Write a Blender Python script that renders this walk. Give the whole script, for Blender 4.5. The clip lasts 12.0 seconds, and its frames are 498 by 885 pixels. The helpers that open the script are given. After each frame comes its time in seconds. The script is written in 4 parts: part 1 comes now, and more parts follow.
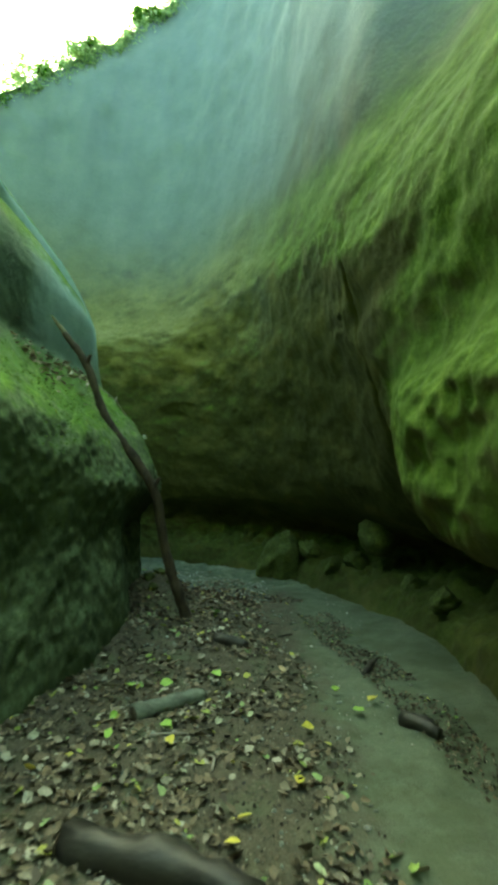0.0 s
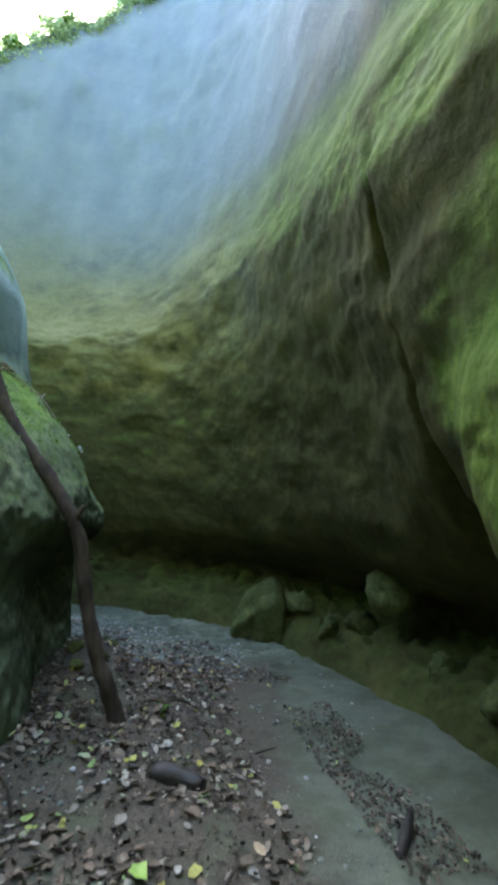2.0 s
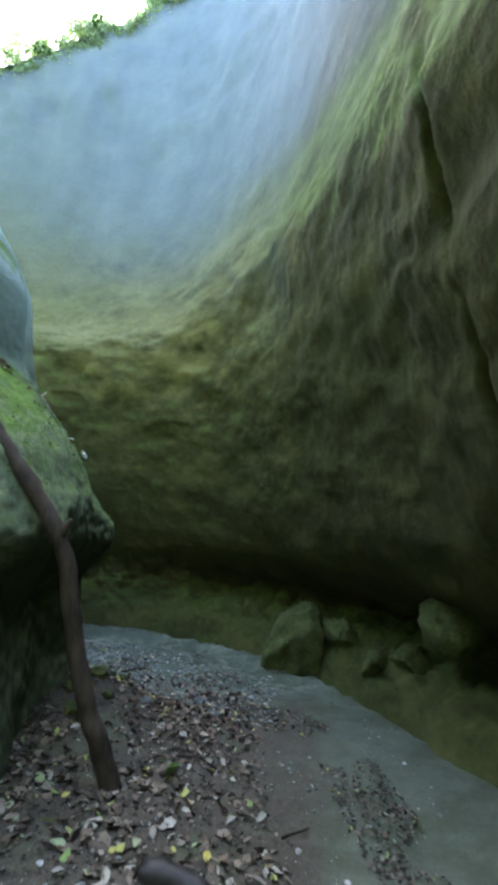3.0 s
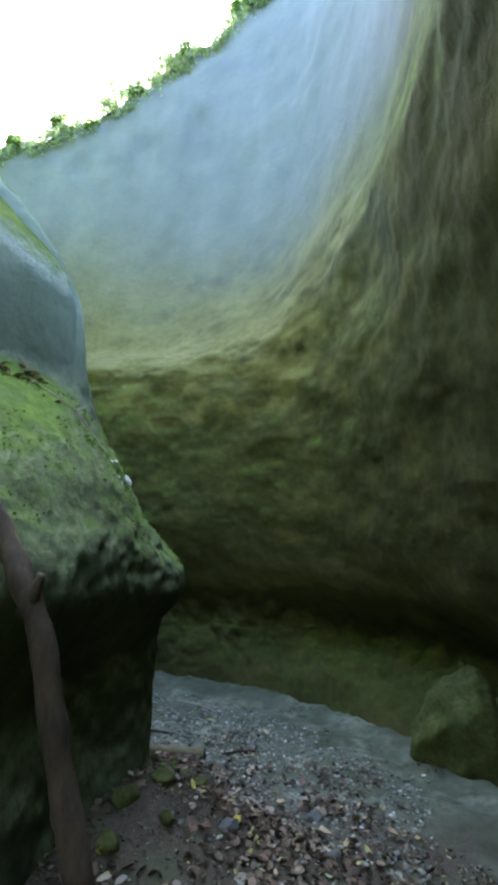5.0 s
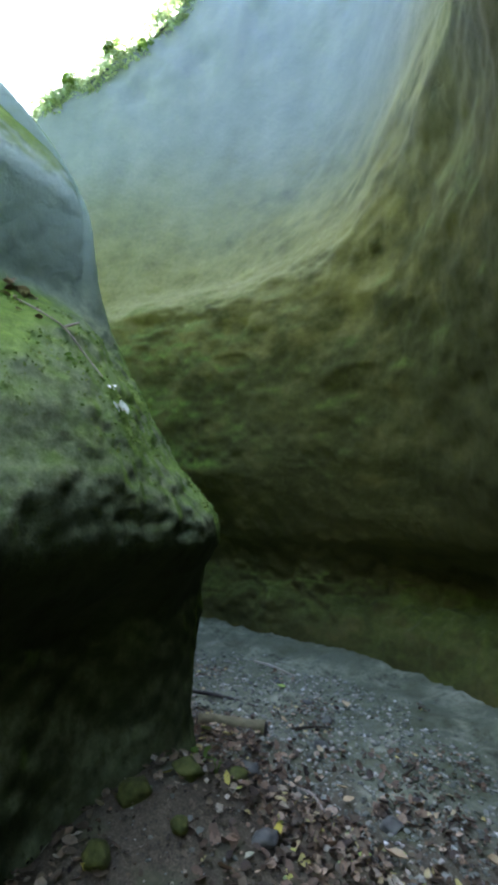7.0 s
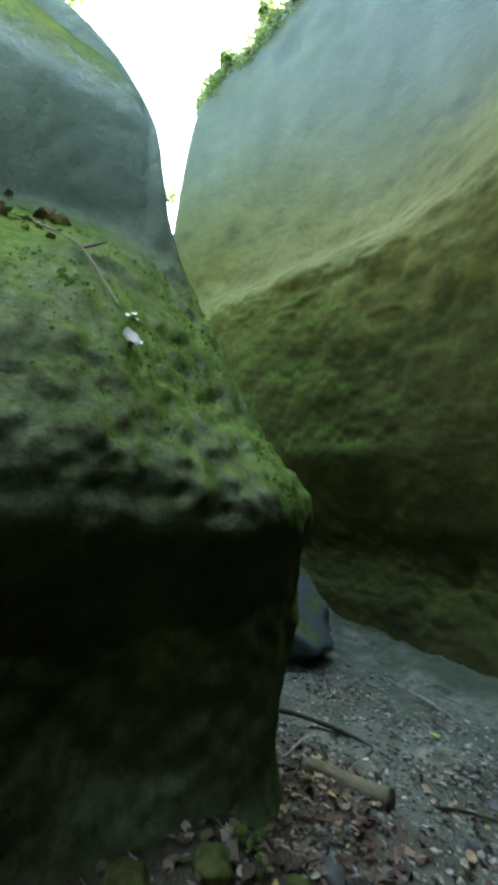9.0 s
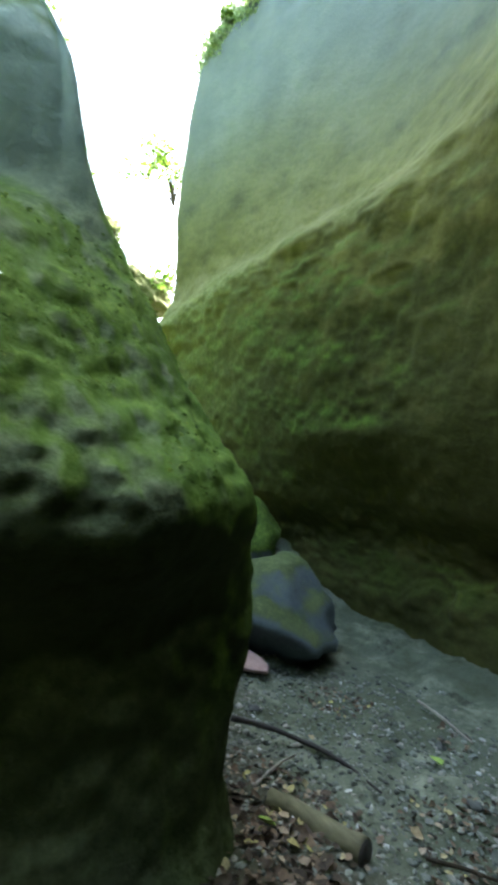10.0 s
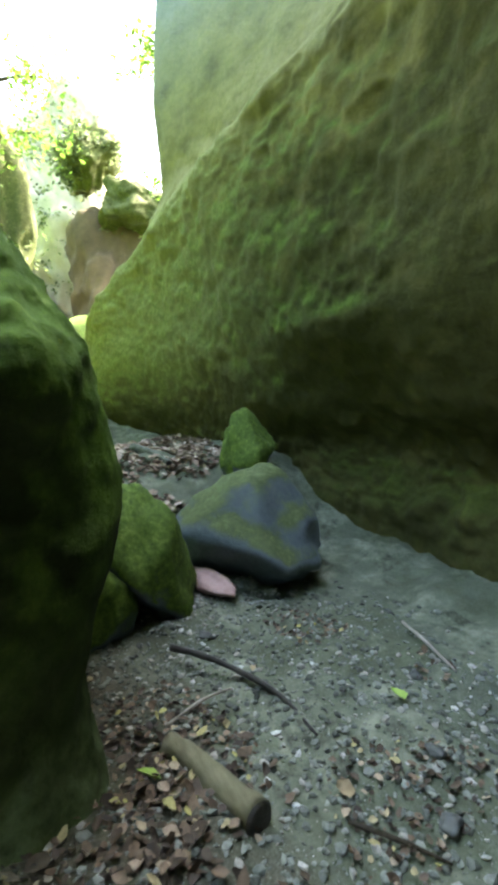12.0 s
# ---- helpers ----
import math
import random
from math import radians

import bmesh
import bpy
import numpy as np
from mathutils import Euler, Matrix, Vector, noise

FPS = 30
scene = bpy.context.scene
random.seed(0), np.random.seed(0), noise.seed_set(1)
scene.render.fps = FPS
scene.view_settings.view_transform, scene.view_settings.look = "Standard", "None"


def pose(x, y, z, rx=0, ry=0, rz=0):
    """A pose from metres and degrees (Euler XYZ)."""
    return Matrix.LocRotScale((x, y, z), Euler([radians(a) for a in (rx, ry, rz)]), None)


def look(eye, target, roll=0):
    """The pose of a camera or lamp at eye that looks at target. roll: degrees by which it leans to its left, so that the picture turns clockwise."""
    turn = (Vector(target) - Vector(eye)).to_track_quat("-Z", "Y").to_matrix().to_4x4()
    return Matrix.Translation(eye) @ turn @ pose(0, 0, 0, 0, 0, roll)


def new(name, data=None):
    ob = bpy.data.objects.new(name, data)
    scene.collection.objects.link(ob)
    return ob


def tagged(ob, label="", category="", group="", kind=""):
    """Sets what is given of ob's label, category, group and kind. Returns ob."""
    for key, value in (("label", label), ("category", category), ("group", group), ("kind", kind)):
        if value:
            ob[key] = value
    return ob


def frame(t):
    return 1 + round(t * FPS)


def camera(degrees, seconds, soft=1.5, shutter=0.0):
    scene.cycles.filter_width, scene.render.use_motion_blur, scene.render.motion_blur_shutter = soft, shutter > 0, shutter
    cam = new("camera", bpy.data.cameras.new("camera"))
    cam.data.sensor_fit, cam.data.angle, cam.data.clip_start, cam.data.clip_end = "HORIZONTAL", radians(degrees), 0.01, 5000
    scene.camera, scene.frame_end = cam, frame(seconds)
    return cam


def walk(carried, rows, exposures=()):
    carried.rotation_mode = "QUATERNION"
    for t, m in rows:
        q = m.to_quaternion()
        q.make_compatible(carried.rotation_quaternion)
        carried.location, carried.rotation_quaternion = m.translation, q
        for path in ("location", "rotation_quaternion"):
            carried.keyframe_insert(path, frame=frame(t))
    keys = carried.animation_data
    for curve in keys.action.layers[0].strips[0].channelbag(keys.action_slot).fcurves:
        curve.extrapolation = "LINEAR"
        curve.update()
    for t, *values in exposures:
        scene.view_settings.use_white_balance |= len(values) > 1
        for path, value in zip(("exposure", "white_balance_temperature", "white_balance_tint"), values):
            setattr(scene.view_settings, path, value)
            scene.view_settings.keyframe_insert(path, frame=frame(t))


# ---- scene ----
cam = camera(53.1, 12.0, soft=4.0, shutter=0.4)
METRES, EYE, TILT, LEAN, TURN = 7.1, 1.5, 0.0, 0.0, 0.0
ROWS = [
    (0.0, 0.0, 0.0, 0.0, -0.28, 5.26, -3.08),
    (0.5, -0.0016, 0.0597, -0.0022, -2.64, 6.16, -3.26),
    (1.0, -0.0028, 0.1184, -0.0055, -4.48, 7.28, -3.74),
    (1.5, -0.0015, 0.1735, 0.003, -4.22, 8.09, -4.09),
    (2.0, 0.0136, 0.2255, 0.0061, -2.23, 9.03, -4.62),
    (2.5, 0.0232, 0.2708, 0.0083, -0.26, 9.67, -5.18),
    (4.5, 0.0525, 0.454, 0.0243, 15.06, 11.76, -3.21),
    (5.0, 0.0603, 0.4894, 0.0271, 19.76, 12.09, -3.43),
    (5.5, 0.0665, 0.5197, 0.0264, 23.09, 11.1, -3.41),
    (6.0, 0.0636, 0.5588, 0.0267, 25.73, 9.49, -2.8),
    (6.5, 0.0684, 0.5879, 0.0232, 28.75, 7.39, -2.11),
    (8.5, 0.0629, 0.7168, 0.0201, 48.5, 4.31, -3.97),
    (9.0, 0.0485, 0.7595, 0.0123, 55.34, 4.37, -3.49),
    (9.5, 0.0357, 0.8009, 0.0193, 59.9, 4.09, -2.7),
    (10.0, 0.0328, 0.8456, 0.0167, 60.42, 2.36, -1.84),
    (10.5, 0.0284, 0.8824, 0.0045, 58.52, 0.03, -0.57),
    (11.0, 0.0171, 0.9096, -0.006, 58.74, -3.24, 0.99),
    (11.5, 0.0068, 0.9431, -0.0159, 63.13, -5.63, 2.22),
    (12.0, 0.0009, 0.9726, -0.0192, 66.52, -5.28, 2.67),
]
walk(cam, [(t, pose(0, 0, EYE, TILT, LEAN, TURN) @ pose(METRES * x, METRES * y, METRES * z, 90 + pitch, roll, yaw)) for t, x, y, z, yaw, pitch, roll in ROWS],
     exposures=[(0.0, 3.30, 8200, -42), (0.4, 3.50, 7300, -20), (0.9, 3.63, 6800, -8), (1.5, 3.72, 6200, 6), (2.5, 3.82, 5950, 13), (4.5, 3.86, 6150, 13), (6.5, 3.85, 6250, 13), (8.5, 3.80, 6750, 5), (10.0, 3.92, 7000, 0), (10.6, 4.15, 7100, 2), (12.0, 4.4, 7300, 4)])

from mathutils.bvhtree import BVHTree

# ---- light ----
SUN_AZ, SUN_EL = 345.0, 45.0          # 0 is north (+y), 270 is west (-x)
world = bpy.data.worlds.new("sky")
scene.world = world
world.use_nodes = True
wn = world.node_tree.nodes
sky = wn.new("ShaderNodeTexSky")
sky.sky_type, sky.sun_disc = "NISHITA", False
sky.sun_elevation, sky.sun_rotation = radians(SUN_EL), radians(SUN_AZ)
sky.air_density, sky.dust_density, sky.ozone_density = 1.0, 4.0, 1.0
wn["Background"].inputs["Strength"].default_value = 0.15
world.node_tree.links.new(sky.outputs[0], wn["Background"].inputs["Color"])
sun_data = bpy.data.lights.new("sun", "SUN")
sun_data.energy, sun_data.angle, sun_data.color = 3.0, radians(0.6), (1.0, 0.95, 0.86)
sun = new("sun", sun_data)
sun_way = Vector((math.sin(radians(SUN_AZ)) * math.cos(radians(SUN_EL)), math.cos(radians(SUN_AZ)) * math.cos(radians(SUN_EL)), math.sin(radians(SUN_EL))))
sun.matrix_world = look(sun_way * 60, (0, 0, 0))


# ---- noise and interpolation ----
def lattice(ix, iy, iz, seed):
    h = (ix * 374761393 + iy * 668265263 + iz * 2147483647 + seed * 144665) & 0xFFFFFFFF
    h = ((h ^ (h >> 13)) * 1274126177) & 0xFFFFFFFF
    h = ((h ^ (h >> 16)) * 2246822519) & 0xFFFFFFFF
    return ((h ^ (h >> 15)) & 0xFFFF) / 32767.5 - 1.0


def value_noise(p, seed=0):
    """Smooth noise in -1..1 at points p, an (n, 3) array."""
    f = np.floor(p)
    i = f.astype(np.int64)
    w = p - f
    w = w * w * w * (w * (w * 6 - 15) + 10)
    total = 0
    for dx in (0, 1):
        for dy in (0, 1):
            for dz in (0, 1):
                k = (w[:, 0] if dx else 1 - w[:, 0]) * (w[:, 1] if dy else 1 - w[:, 1]) * (w[:, 2] if dz else 1 - w[:, 2])
                total = total + k * lattice(i[:, 0] + dx, i[:, 1] + dy, i[:, 2] + dz, seed)
    return total


def fractal(p, size, octaves=4, seed=0, gain=0.5):
    total, amp = 0, 1.0
    q = p / size
    for o in range(octaves):
        total = total + amp * value_noise(q + 17.3 * o, seed + o)
        q, amp = q * 2.03, amp * gain
    return total


def smooth(a, b, x):
    t = np.clip((x - a) / (b - a), 0, 1)
    return t * t * (3 - 2 * t)


def hermite(xs, ys, x, tame=False):
    """Smooth curve through the rows of ys at xs, evaluated at x; tame: it never overshoots."""
    xs, ys, x = np.asarray(xs, float), np.asarray(ys, float), np.asarray(x, float)
    d = (ys[1:] - ys[:-1]) / (xs[1:] - xs[:-1])[:, None]
    middle = 0.5 * (d[1:] + d[:-1])
    if tame:
        same = d[1:] * d[:-1] > 0
        middle = np.where(same, 2 * d[1:] * d[:-1] / np.where(same, d[1:] + d[:-1], 1), 0)
    m = np.concatenate([d[:1], middle, d[-1:]])
    k = np.clip(np.searchsorted(xs, x) - 1, 0, len(xs) - 2)
    h = (xs[k + 1] - xs[k])[:, None]
    t = ((x - xs[k]) / (xs[k + 1] - xs[k]))[:, None]
    return ((2 * t**3 - 3 * t**2 + 1) * ys[k] + (t**3 - 2 * t**2 + t) * h * m[k]
            + (-2 * t**3 + 3 * t**2) * ys[k + 1] + (t**3 - t**2) * h * m[k + 1])


# ---- materials ----
class Nodes:
    """Short-hand for building a node material."""

    def __init__(self, name, rough=0.85, spec=0.3):
        self.mat = bpy.data.materials.new(name)
        self.mat.use_nodes = True
        self.tree = self.mat.node_tree
        self.bsdf = self.tree.nodes["Principled BSDF"]
        self.bsdf.inputs["Roughness"].default_value = rough
        self.bsdf.inputs["Specular IOR Level"].default_value = spec
        self.coord = self.tree.nodes.new("ShaderNodeTexCoord")
        self.geo = self.tree.nodes.new("ShaderNodeNewGeometry")

    def link(self, a, b):
        self.tree.links.new(a, b)

    def mapped(self, scale=(1, 1, 1), turn=(0, 0, 0)):
        n = self.tree.nodes.new("ShaderNodeMapping")
        n.inputs["Scale"].default_value = scale
        n.inputs["Rotation"].default_value = [radians(a) for a in turn]
        self.link(self.coord.outputs["Object"], n.inputs["Vector"])
        return n.outputs[0]

    def noise(self, scale, detail=5, rough=0.6, vector=None):
        n = self.tree.nodes.new("ShaderNodeTexNoise")
        n.inputs["Scale"].default_value, n.inputs["Detail"].default_value, n.inputs["Roughness"].default_value = scale, detail, rough
        self.link(vector or self.coord.outputs["Object"], n.inputs["Vector"])
        return n.outputs[0]

    def ramp(self, value, *stops):
        n = self.tree.nodes.new("ShaderNodeValToRGB")
        while len(n.color_ramp.elements) < len(stops):
            n.color_ramp.elements.new(0.5)
        for e, (at, c) in zip(n.color_ramp.elements, stops):
            e.position = at
            e.color = (*c, 1) if isinstance(c, tuple) else (c, c, c, 1)
        self.link(value, n.inputs[0])
        return n.outputs[0]

    def math(self, op, a, b):
        n = self.tree.nodes.new("ShaderNodeMath")
        n.operation = op
        for value, socket in zip((a, b), n.inputs):
            if isinstance(value, (int, float)):
                socket.default_value = value
            else:
                self.link(value, socket)
        return n.outputs[0]

    def mix(self, factor, a, b, blend="MIX"):
        n = self.tree.nodes.new("ShaderNodeMix")
        n.data_type, n.blend_type = "RGBA", blend
        for value, socket in ((factor, n.inputs[0]), (a, n.inputs[6]), (b, n.inputs[7])):
            if isinstance(value, (int, float)):
                socket.default_value = value
            elif isinstance(value, tuple):
                socket.default_value = (*value, 1)
            else:
                self.link(value, socket)
        return n.outputs[2]

    def axis(self, vector, name):
        n = self.tree.nodes.new("ShaderNodeSeparateXYZ")
        self.link(vector, n.inputs[0])
        return n.outputs[name]

    def span(self, value, a, b):
        n = self.tree.nodes.new("ShaderNodeMapRange")
        n.interpolation_type = "SMOOTHSTEP"
        n.inputs[1].default_value, n.inputs[2].default_value = a, b
        self.link(value, n.inputs[0])
        return n.outputs[0]

    def done(self, colour, height=None, strength=0.4, distance=0.02):
        if isinstance(colour, tuple):
            self.bsdf.inputs["Base Color"].default_value = (*colour, 1)
        else:
            self.link(colour, self.bsdf.inputs["Base Color"])
        if height is not None:
            b = self.tree.nodes.new("ShaderNodeBump")
            b.inputs["Strength"].default_value, b.inputs["Distance"].default_value = strength, distance
            self.link(height, b.inputs["Height"])
            self.link(b.outputs[0], self.bsdf.inputs["Normal"])
        return self.mat


def cliff_material(name, moss_low, moss_high, earths, mosses, haze_greys, bare=3.6, reach=3.8, spread=3.4, lit_dust=None, mossy=None):
    """Algae-stained soft rock with moss on faces that look upward; above height bare, haze is put into its grey-blue
    colour.
    """
    n = Nodes(name, 0.92, 0.15)
    place = n.coord.outputs["Object"]
    x, y, z = n.axis(place, "X"), n.axis(place, "Y"), n.axis(place, "Z")
    up = n.axis(n.geo.outputs["Normal"], "Z")
    big, mid, fine = n.noise(0.45, 4), n.noise(2.2, 6, 0.65), n.noise(16, 6, 0.7)
    streak = n.noise(2.2, 5, 0.6, n.mapped((0.8, 0.8, 1.25), (0, 24, 0)))
    earth = n.ramp(streak, (0.3, earths[0]), (0.52, earths[1]), (0.72, earths[2]))
    earth = n.mix(0.28, earth, n.ramp(fine, (0.3, earths[0]), (0.7, earths[2])))
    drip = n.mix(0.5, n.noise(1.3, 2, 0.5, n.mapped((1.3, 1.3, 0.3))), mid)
    # Grey-blue tones that take in the veil of haze high up.
    grey = n.ramp(drip, (0.3, haze_greys[0]), (0.55, haze_greys[1]), (0.8, haze_greys[2]))
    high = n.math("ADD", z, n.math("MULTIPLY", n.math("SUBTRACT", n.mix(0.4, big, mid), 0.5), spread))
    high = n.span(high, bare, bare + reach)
    # Pale dust on upward faces; its lightness also holds light from above.
    if lit_dust:
        earth = n.mix(n.math("MULTIPLY", n.span(up, -0.1, 0.6), n.span(mid, 0.15, 0.45)), earth, n.ramp(fine, (0.3, lit_dust[0]), (0.7, lit_dust[1])))
    # Tan band near the crest: light on its bumps, put into the colour.
    if not lit_dust:
        lit_band = n.math("MULTIPLY", n.span(n.math("ADD", z, n.math("MULTIPLY", streak, 1.6)), 3.7, 4.7), n.span(streak, 0.2, 0.75))
        earth = n.mix(n.math("MULTIPLY", n.math("MULTIPLY", lit_band, 0.85), n.span(x, 0.9, -1.2)), earth, (0.215, 0.195, 0.075))
    if lit_dust:
        high = n.math("MULTIPLY", high, n.math("SUBTRACT", 1.0, n.math("MULTIPLY", n.span(n.math("ADD", y, mid), 5.7, 4.9), 0.85)))
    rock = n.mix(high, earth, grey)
    moss = n.ramp(n.mix(0.5, mid, fine), (0.3, mosses[0]), (0.52, mosses[1]), (0.72, mosses[2]))
    if not lit_dust:
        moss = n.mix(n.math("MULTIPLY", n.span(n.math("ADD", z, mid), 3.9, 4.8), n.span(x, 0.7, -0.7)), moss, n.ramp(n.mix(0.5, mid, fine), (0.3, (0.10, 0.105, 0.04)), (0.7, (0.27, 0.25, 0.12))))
    mask = n.math("ADD", n.math("MULTIPLY", up, 0.75), n.math("ADD", n.math("MULTIPLY", mid, 0.9), n.math("MULTIPLY", big, 0.5)))
    if lit_dust:
        mask = n.math("ADD", mask, n.math("MULTIPLY", n.span(x, -1.6, -2.6), n.math("MULTIPLY", n.span(z, 2.9, 2.4), 0.3)))
        mask = n.math("ADD", mask, n.math("MULTIPLY", n.span(n.axis(n.geo.outputs["Normal"], "Y"), 0.1, 0.6), 0.5))
        mask = n.math("ADD", mask, n.math("MULTIPLY", n.math("MULTIPLY", n.span(up, 0.2, 0.5), n.span(z, 3.0, 3.5)), 0.2))
    if mossy:
        # Rock and moss painted paler westward, with the opening's daylight in the colour.
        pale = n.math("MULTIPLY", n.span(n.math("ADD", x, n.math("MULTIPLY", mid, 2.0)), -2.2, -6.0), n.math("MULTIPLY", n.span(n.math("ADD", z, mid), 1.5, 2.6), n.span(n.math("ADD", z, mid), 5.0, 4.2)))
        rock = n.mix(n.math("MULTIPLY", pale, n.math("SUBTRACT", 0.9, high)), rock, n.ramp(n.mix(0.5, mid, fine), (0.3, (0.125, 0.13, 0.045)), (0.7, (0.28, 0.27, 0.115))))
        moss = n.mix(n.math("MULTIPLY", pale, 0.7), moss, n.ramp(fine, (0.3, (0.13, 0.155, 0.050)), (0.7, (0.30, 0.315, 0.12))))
        lip = n.math("SUBTRACT", n.math("ADD", z, n.math("MULTIPLY", mid, 0.6)), n.math("SUBTRACT", 4.3, n.math("MULTIPLY", y, 0.32)))
        near = n.math("MULTIPLY", n.math("MULTIPLY", n.span(n.math("ADD", y, n.math("MULTIPLY", mid, 0.5)), 4.85, 4.35), n.span(x, 0.3, 0.8)), n.math("MULTIPLY", n.span(n.math("ADD", z, mid), 1.3, 1.8), n.span(lip, 0.25, -0.15)))
        # far thickens bright moss westward, for the same painted daylight.
        far = n.math("MULTIPLY", n.span(n.math("ADD", x, n.math("MULTIPLY", mid, 2.0)), -1.2, -4.5), n.span(n.math("ADD", z, mid), 1.6, 2.4))
        mask = n.math("ADD", mask, n.math("ADD", n.math("MULTIPLY", near, mossy[0]), n.math("MULTIPLY", far, mossy[1])))
        # Moss along the crest, thickened so its colour also carries the crest's light.
        brow = n.math("SUBTRACT", n.math("ADD", z, n.math("MULTIPLY", mid, 0.8)), n.math("ADD", 2.95, n.math("MULTIPLY", y, 0.36)))
        ridge = n.math("MULTIPLY", n.math("MULTIPLY", n.span(brow, -0.9, -0.3), n.span(brow, 1.2, 0.5)), n.span(x, -1.4, -0.2))
        mask = n.math("ADD", mask, n.math("MULTIPLY", ridge, 0.36))
    mask = n.math("MULTIPLY", n.span(mask, moss_low, moss_high), n.math("SUBTRACT", 1.0, n.math("MULTIPLY", n.math("MULTIPLY", high, 0.85), n.math("SUBTRACT", 1.0, n.span(up, *((0.25, 0.55) if lit_dust else (0.45, 0.8)))))))
    # Less moss towards the foot: shade of the overhang, put into the colour.
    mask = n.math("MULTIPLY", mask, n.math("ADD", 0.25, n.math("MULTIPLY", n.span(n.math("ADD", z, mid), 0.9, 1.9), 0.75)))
    return n.done(n.mix(mask, rock, moss), n.mix(0.5, mid, fine), 0.95 if lit_dust else 0.6, 0.05)


def ground_material():
    n = Nodes("wet_sand_and_soil", 0.8, 0.3)
    place = n.coord.outputs["Object"]
    x, y = n.axis(place, "X"), n.axis(place, "Y")
    mid, fine, grit = n.noise(2.5, 5), n.noise(22, 6, 0.7), n.noise(110, 3, 0.7)
    sand = n.ramp(n.mix(0.5, mid, fine), (0.3, (0.058, 0.074, 0.038)), (0.55, (0.102, 0.124, 0.066)), (0.75, (0.165, 0.188, 0.105)))
    sand = n.mix(0.25, sand, n.ramp(grit, (0.35, (0.06, 0.07, 0.06)), (0.65, (0.33, 0.34, 0.31))))
    soil = n.ramp(n.mix(0.6, n.noise(30, 6, 0.75), grit), (0.34, (0.028, 0.024, 0.016)), (0.5, (0.075, 0.065, 0.043)), (0.66, (0.16, 0.142, 0.10)))
    soil = n.mix(n.math("MULTIPLY", n.span(n.noise(3.2, 4), 0.5, 0.68), 0.6), soil, (0.085, 0.105, 0.055))
    edge = n.math("ADD", n.math("SUBTRACT", x, n.math("MULTIPLY", y, 0.02)), n.math("MULTIPLY", n.math("SUBTRACT", mid, 0.5), 0.9))
    east = n.span(edge, 0.25, 0.75)
    rubble = n.ramp(n.noise(7, 6, 0.75), (0.36, (0.045, 0.052, 0.036)), (0.48, (0.150, 0.168, 0.115)), (0.64, (0.27, 0.29, 0.21)))
    sand = n.mix(n.math("MULTIPLY", n.span(mid, 0.42, 0.6), n.span(n.math("SUBTRACT", y, n.math("MULTIPLY", x, 0.5)), 6.9, 7.6)), sand, rubble)
    north = n.span(n.math("ADD", y, n.math("MULTIPLY", n.math("SUBTRACT", mid, 0.5), 1.2)), 6.9, 7.7)
    sand = n.mix(n.math("MULTIPLY", n.span(n.noise(1.6, 5, 0.65), 0.44, 0.60), 0.6), sand, (0.062, 0.076, 0.038))
    return n.done(n.mix(n.math("MAXIMUM", east, north), soil, sand), n.mix(0.5, fine, grit), 0.6, 0.015)


def boulder_material(name, low_edge, mosses=((0.032, 0.058, 0.010), (0.10, 0.165, 0.026), (0.22, 0.31, 0.06))):
    n = Nodes(name, 0.85, 0.3)
    up = n.axis(n.geo.outputs["Normal"], "Z")
    mid, fine = n.noise(2.2, 4), n.noise(26, 5, 0.7)
    rock = n.ramp(n.mix(0.4, mid, fine), (0.3, (0.075, 0.098, 0.105)), (0.55, (0.15, 0.185, 0.20)), (0.75, (0.25, 0.29, 0.305)))
    moss = n.ramp(n.mix(0.6, n.noise(9, 5, 0.7), fine), (0.32, mosses[0]), (0.52, mosses[1]), (0.7, mosses[2]))
    mask = n.span(n.math("ADD", n.math("MULTIPLY", up, 0.9), n.math("MULTIPLY", n.mix(0.35, mid, fine), 0.8)), low_edge, low_edge + 0.3)
    return n.done(n.mix(mask, rock, moss), n.mix(0.5, mid, fine), 0.6, 0.03)


def simple(name, dark, light, scale=18, rough=0.8, bump=0.5, stretch=(1, 1, 1), spec=0.3):
    n = Nodes(name, rough, spec)
    v = n.noise(scale, 6, 0.65, n.mapped(stretch))
    w = n.noise(scale * 0.2, 3, 0.5)
    return n.done(n.mix(0.5, n.ramp(v, (0.3, dark), (0.7, light)), n.ramp(w, (0.35, dark), (0.7, light))), v, bump, 0.01)


def leaf_material(name, *stops, rough=0.6, thin=0.0):
    """Leaves in varied colours; thin ones let light through."""
    n = Nodes(name, rough, 0.3)
    c = n.ramp(n.geo.outputs["Random Per Island"], *stops)
    c = n.mix(0.5, c, n.ramp(n.noise(60, 3), (0.3, (0.25, 0.25, 0.25)), (0.7, (1.0, 1.0, 1.0))), "MULTIPLY")
    if thin:
        glow = n.tree.nodes.new("ShaderNodeBsdfTranslucent")
        both = n.tree.nodes.new("ShaderNodeMixShader")
        both.inputs[0].default_value = thin
        n.link(c, glow.inputs["Color"])
        n.link(n.bsdf.outputs[0], both.inputs[1])
        n.link(glow.outputs[0], both.inputs[2])
        n.link(both.outputs[0], n.tree.nodes["Material Output"].inputs["Surface"])
    return n.done(c)


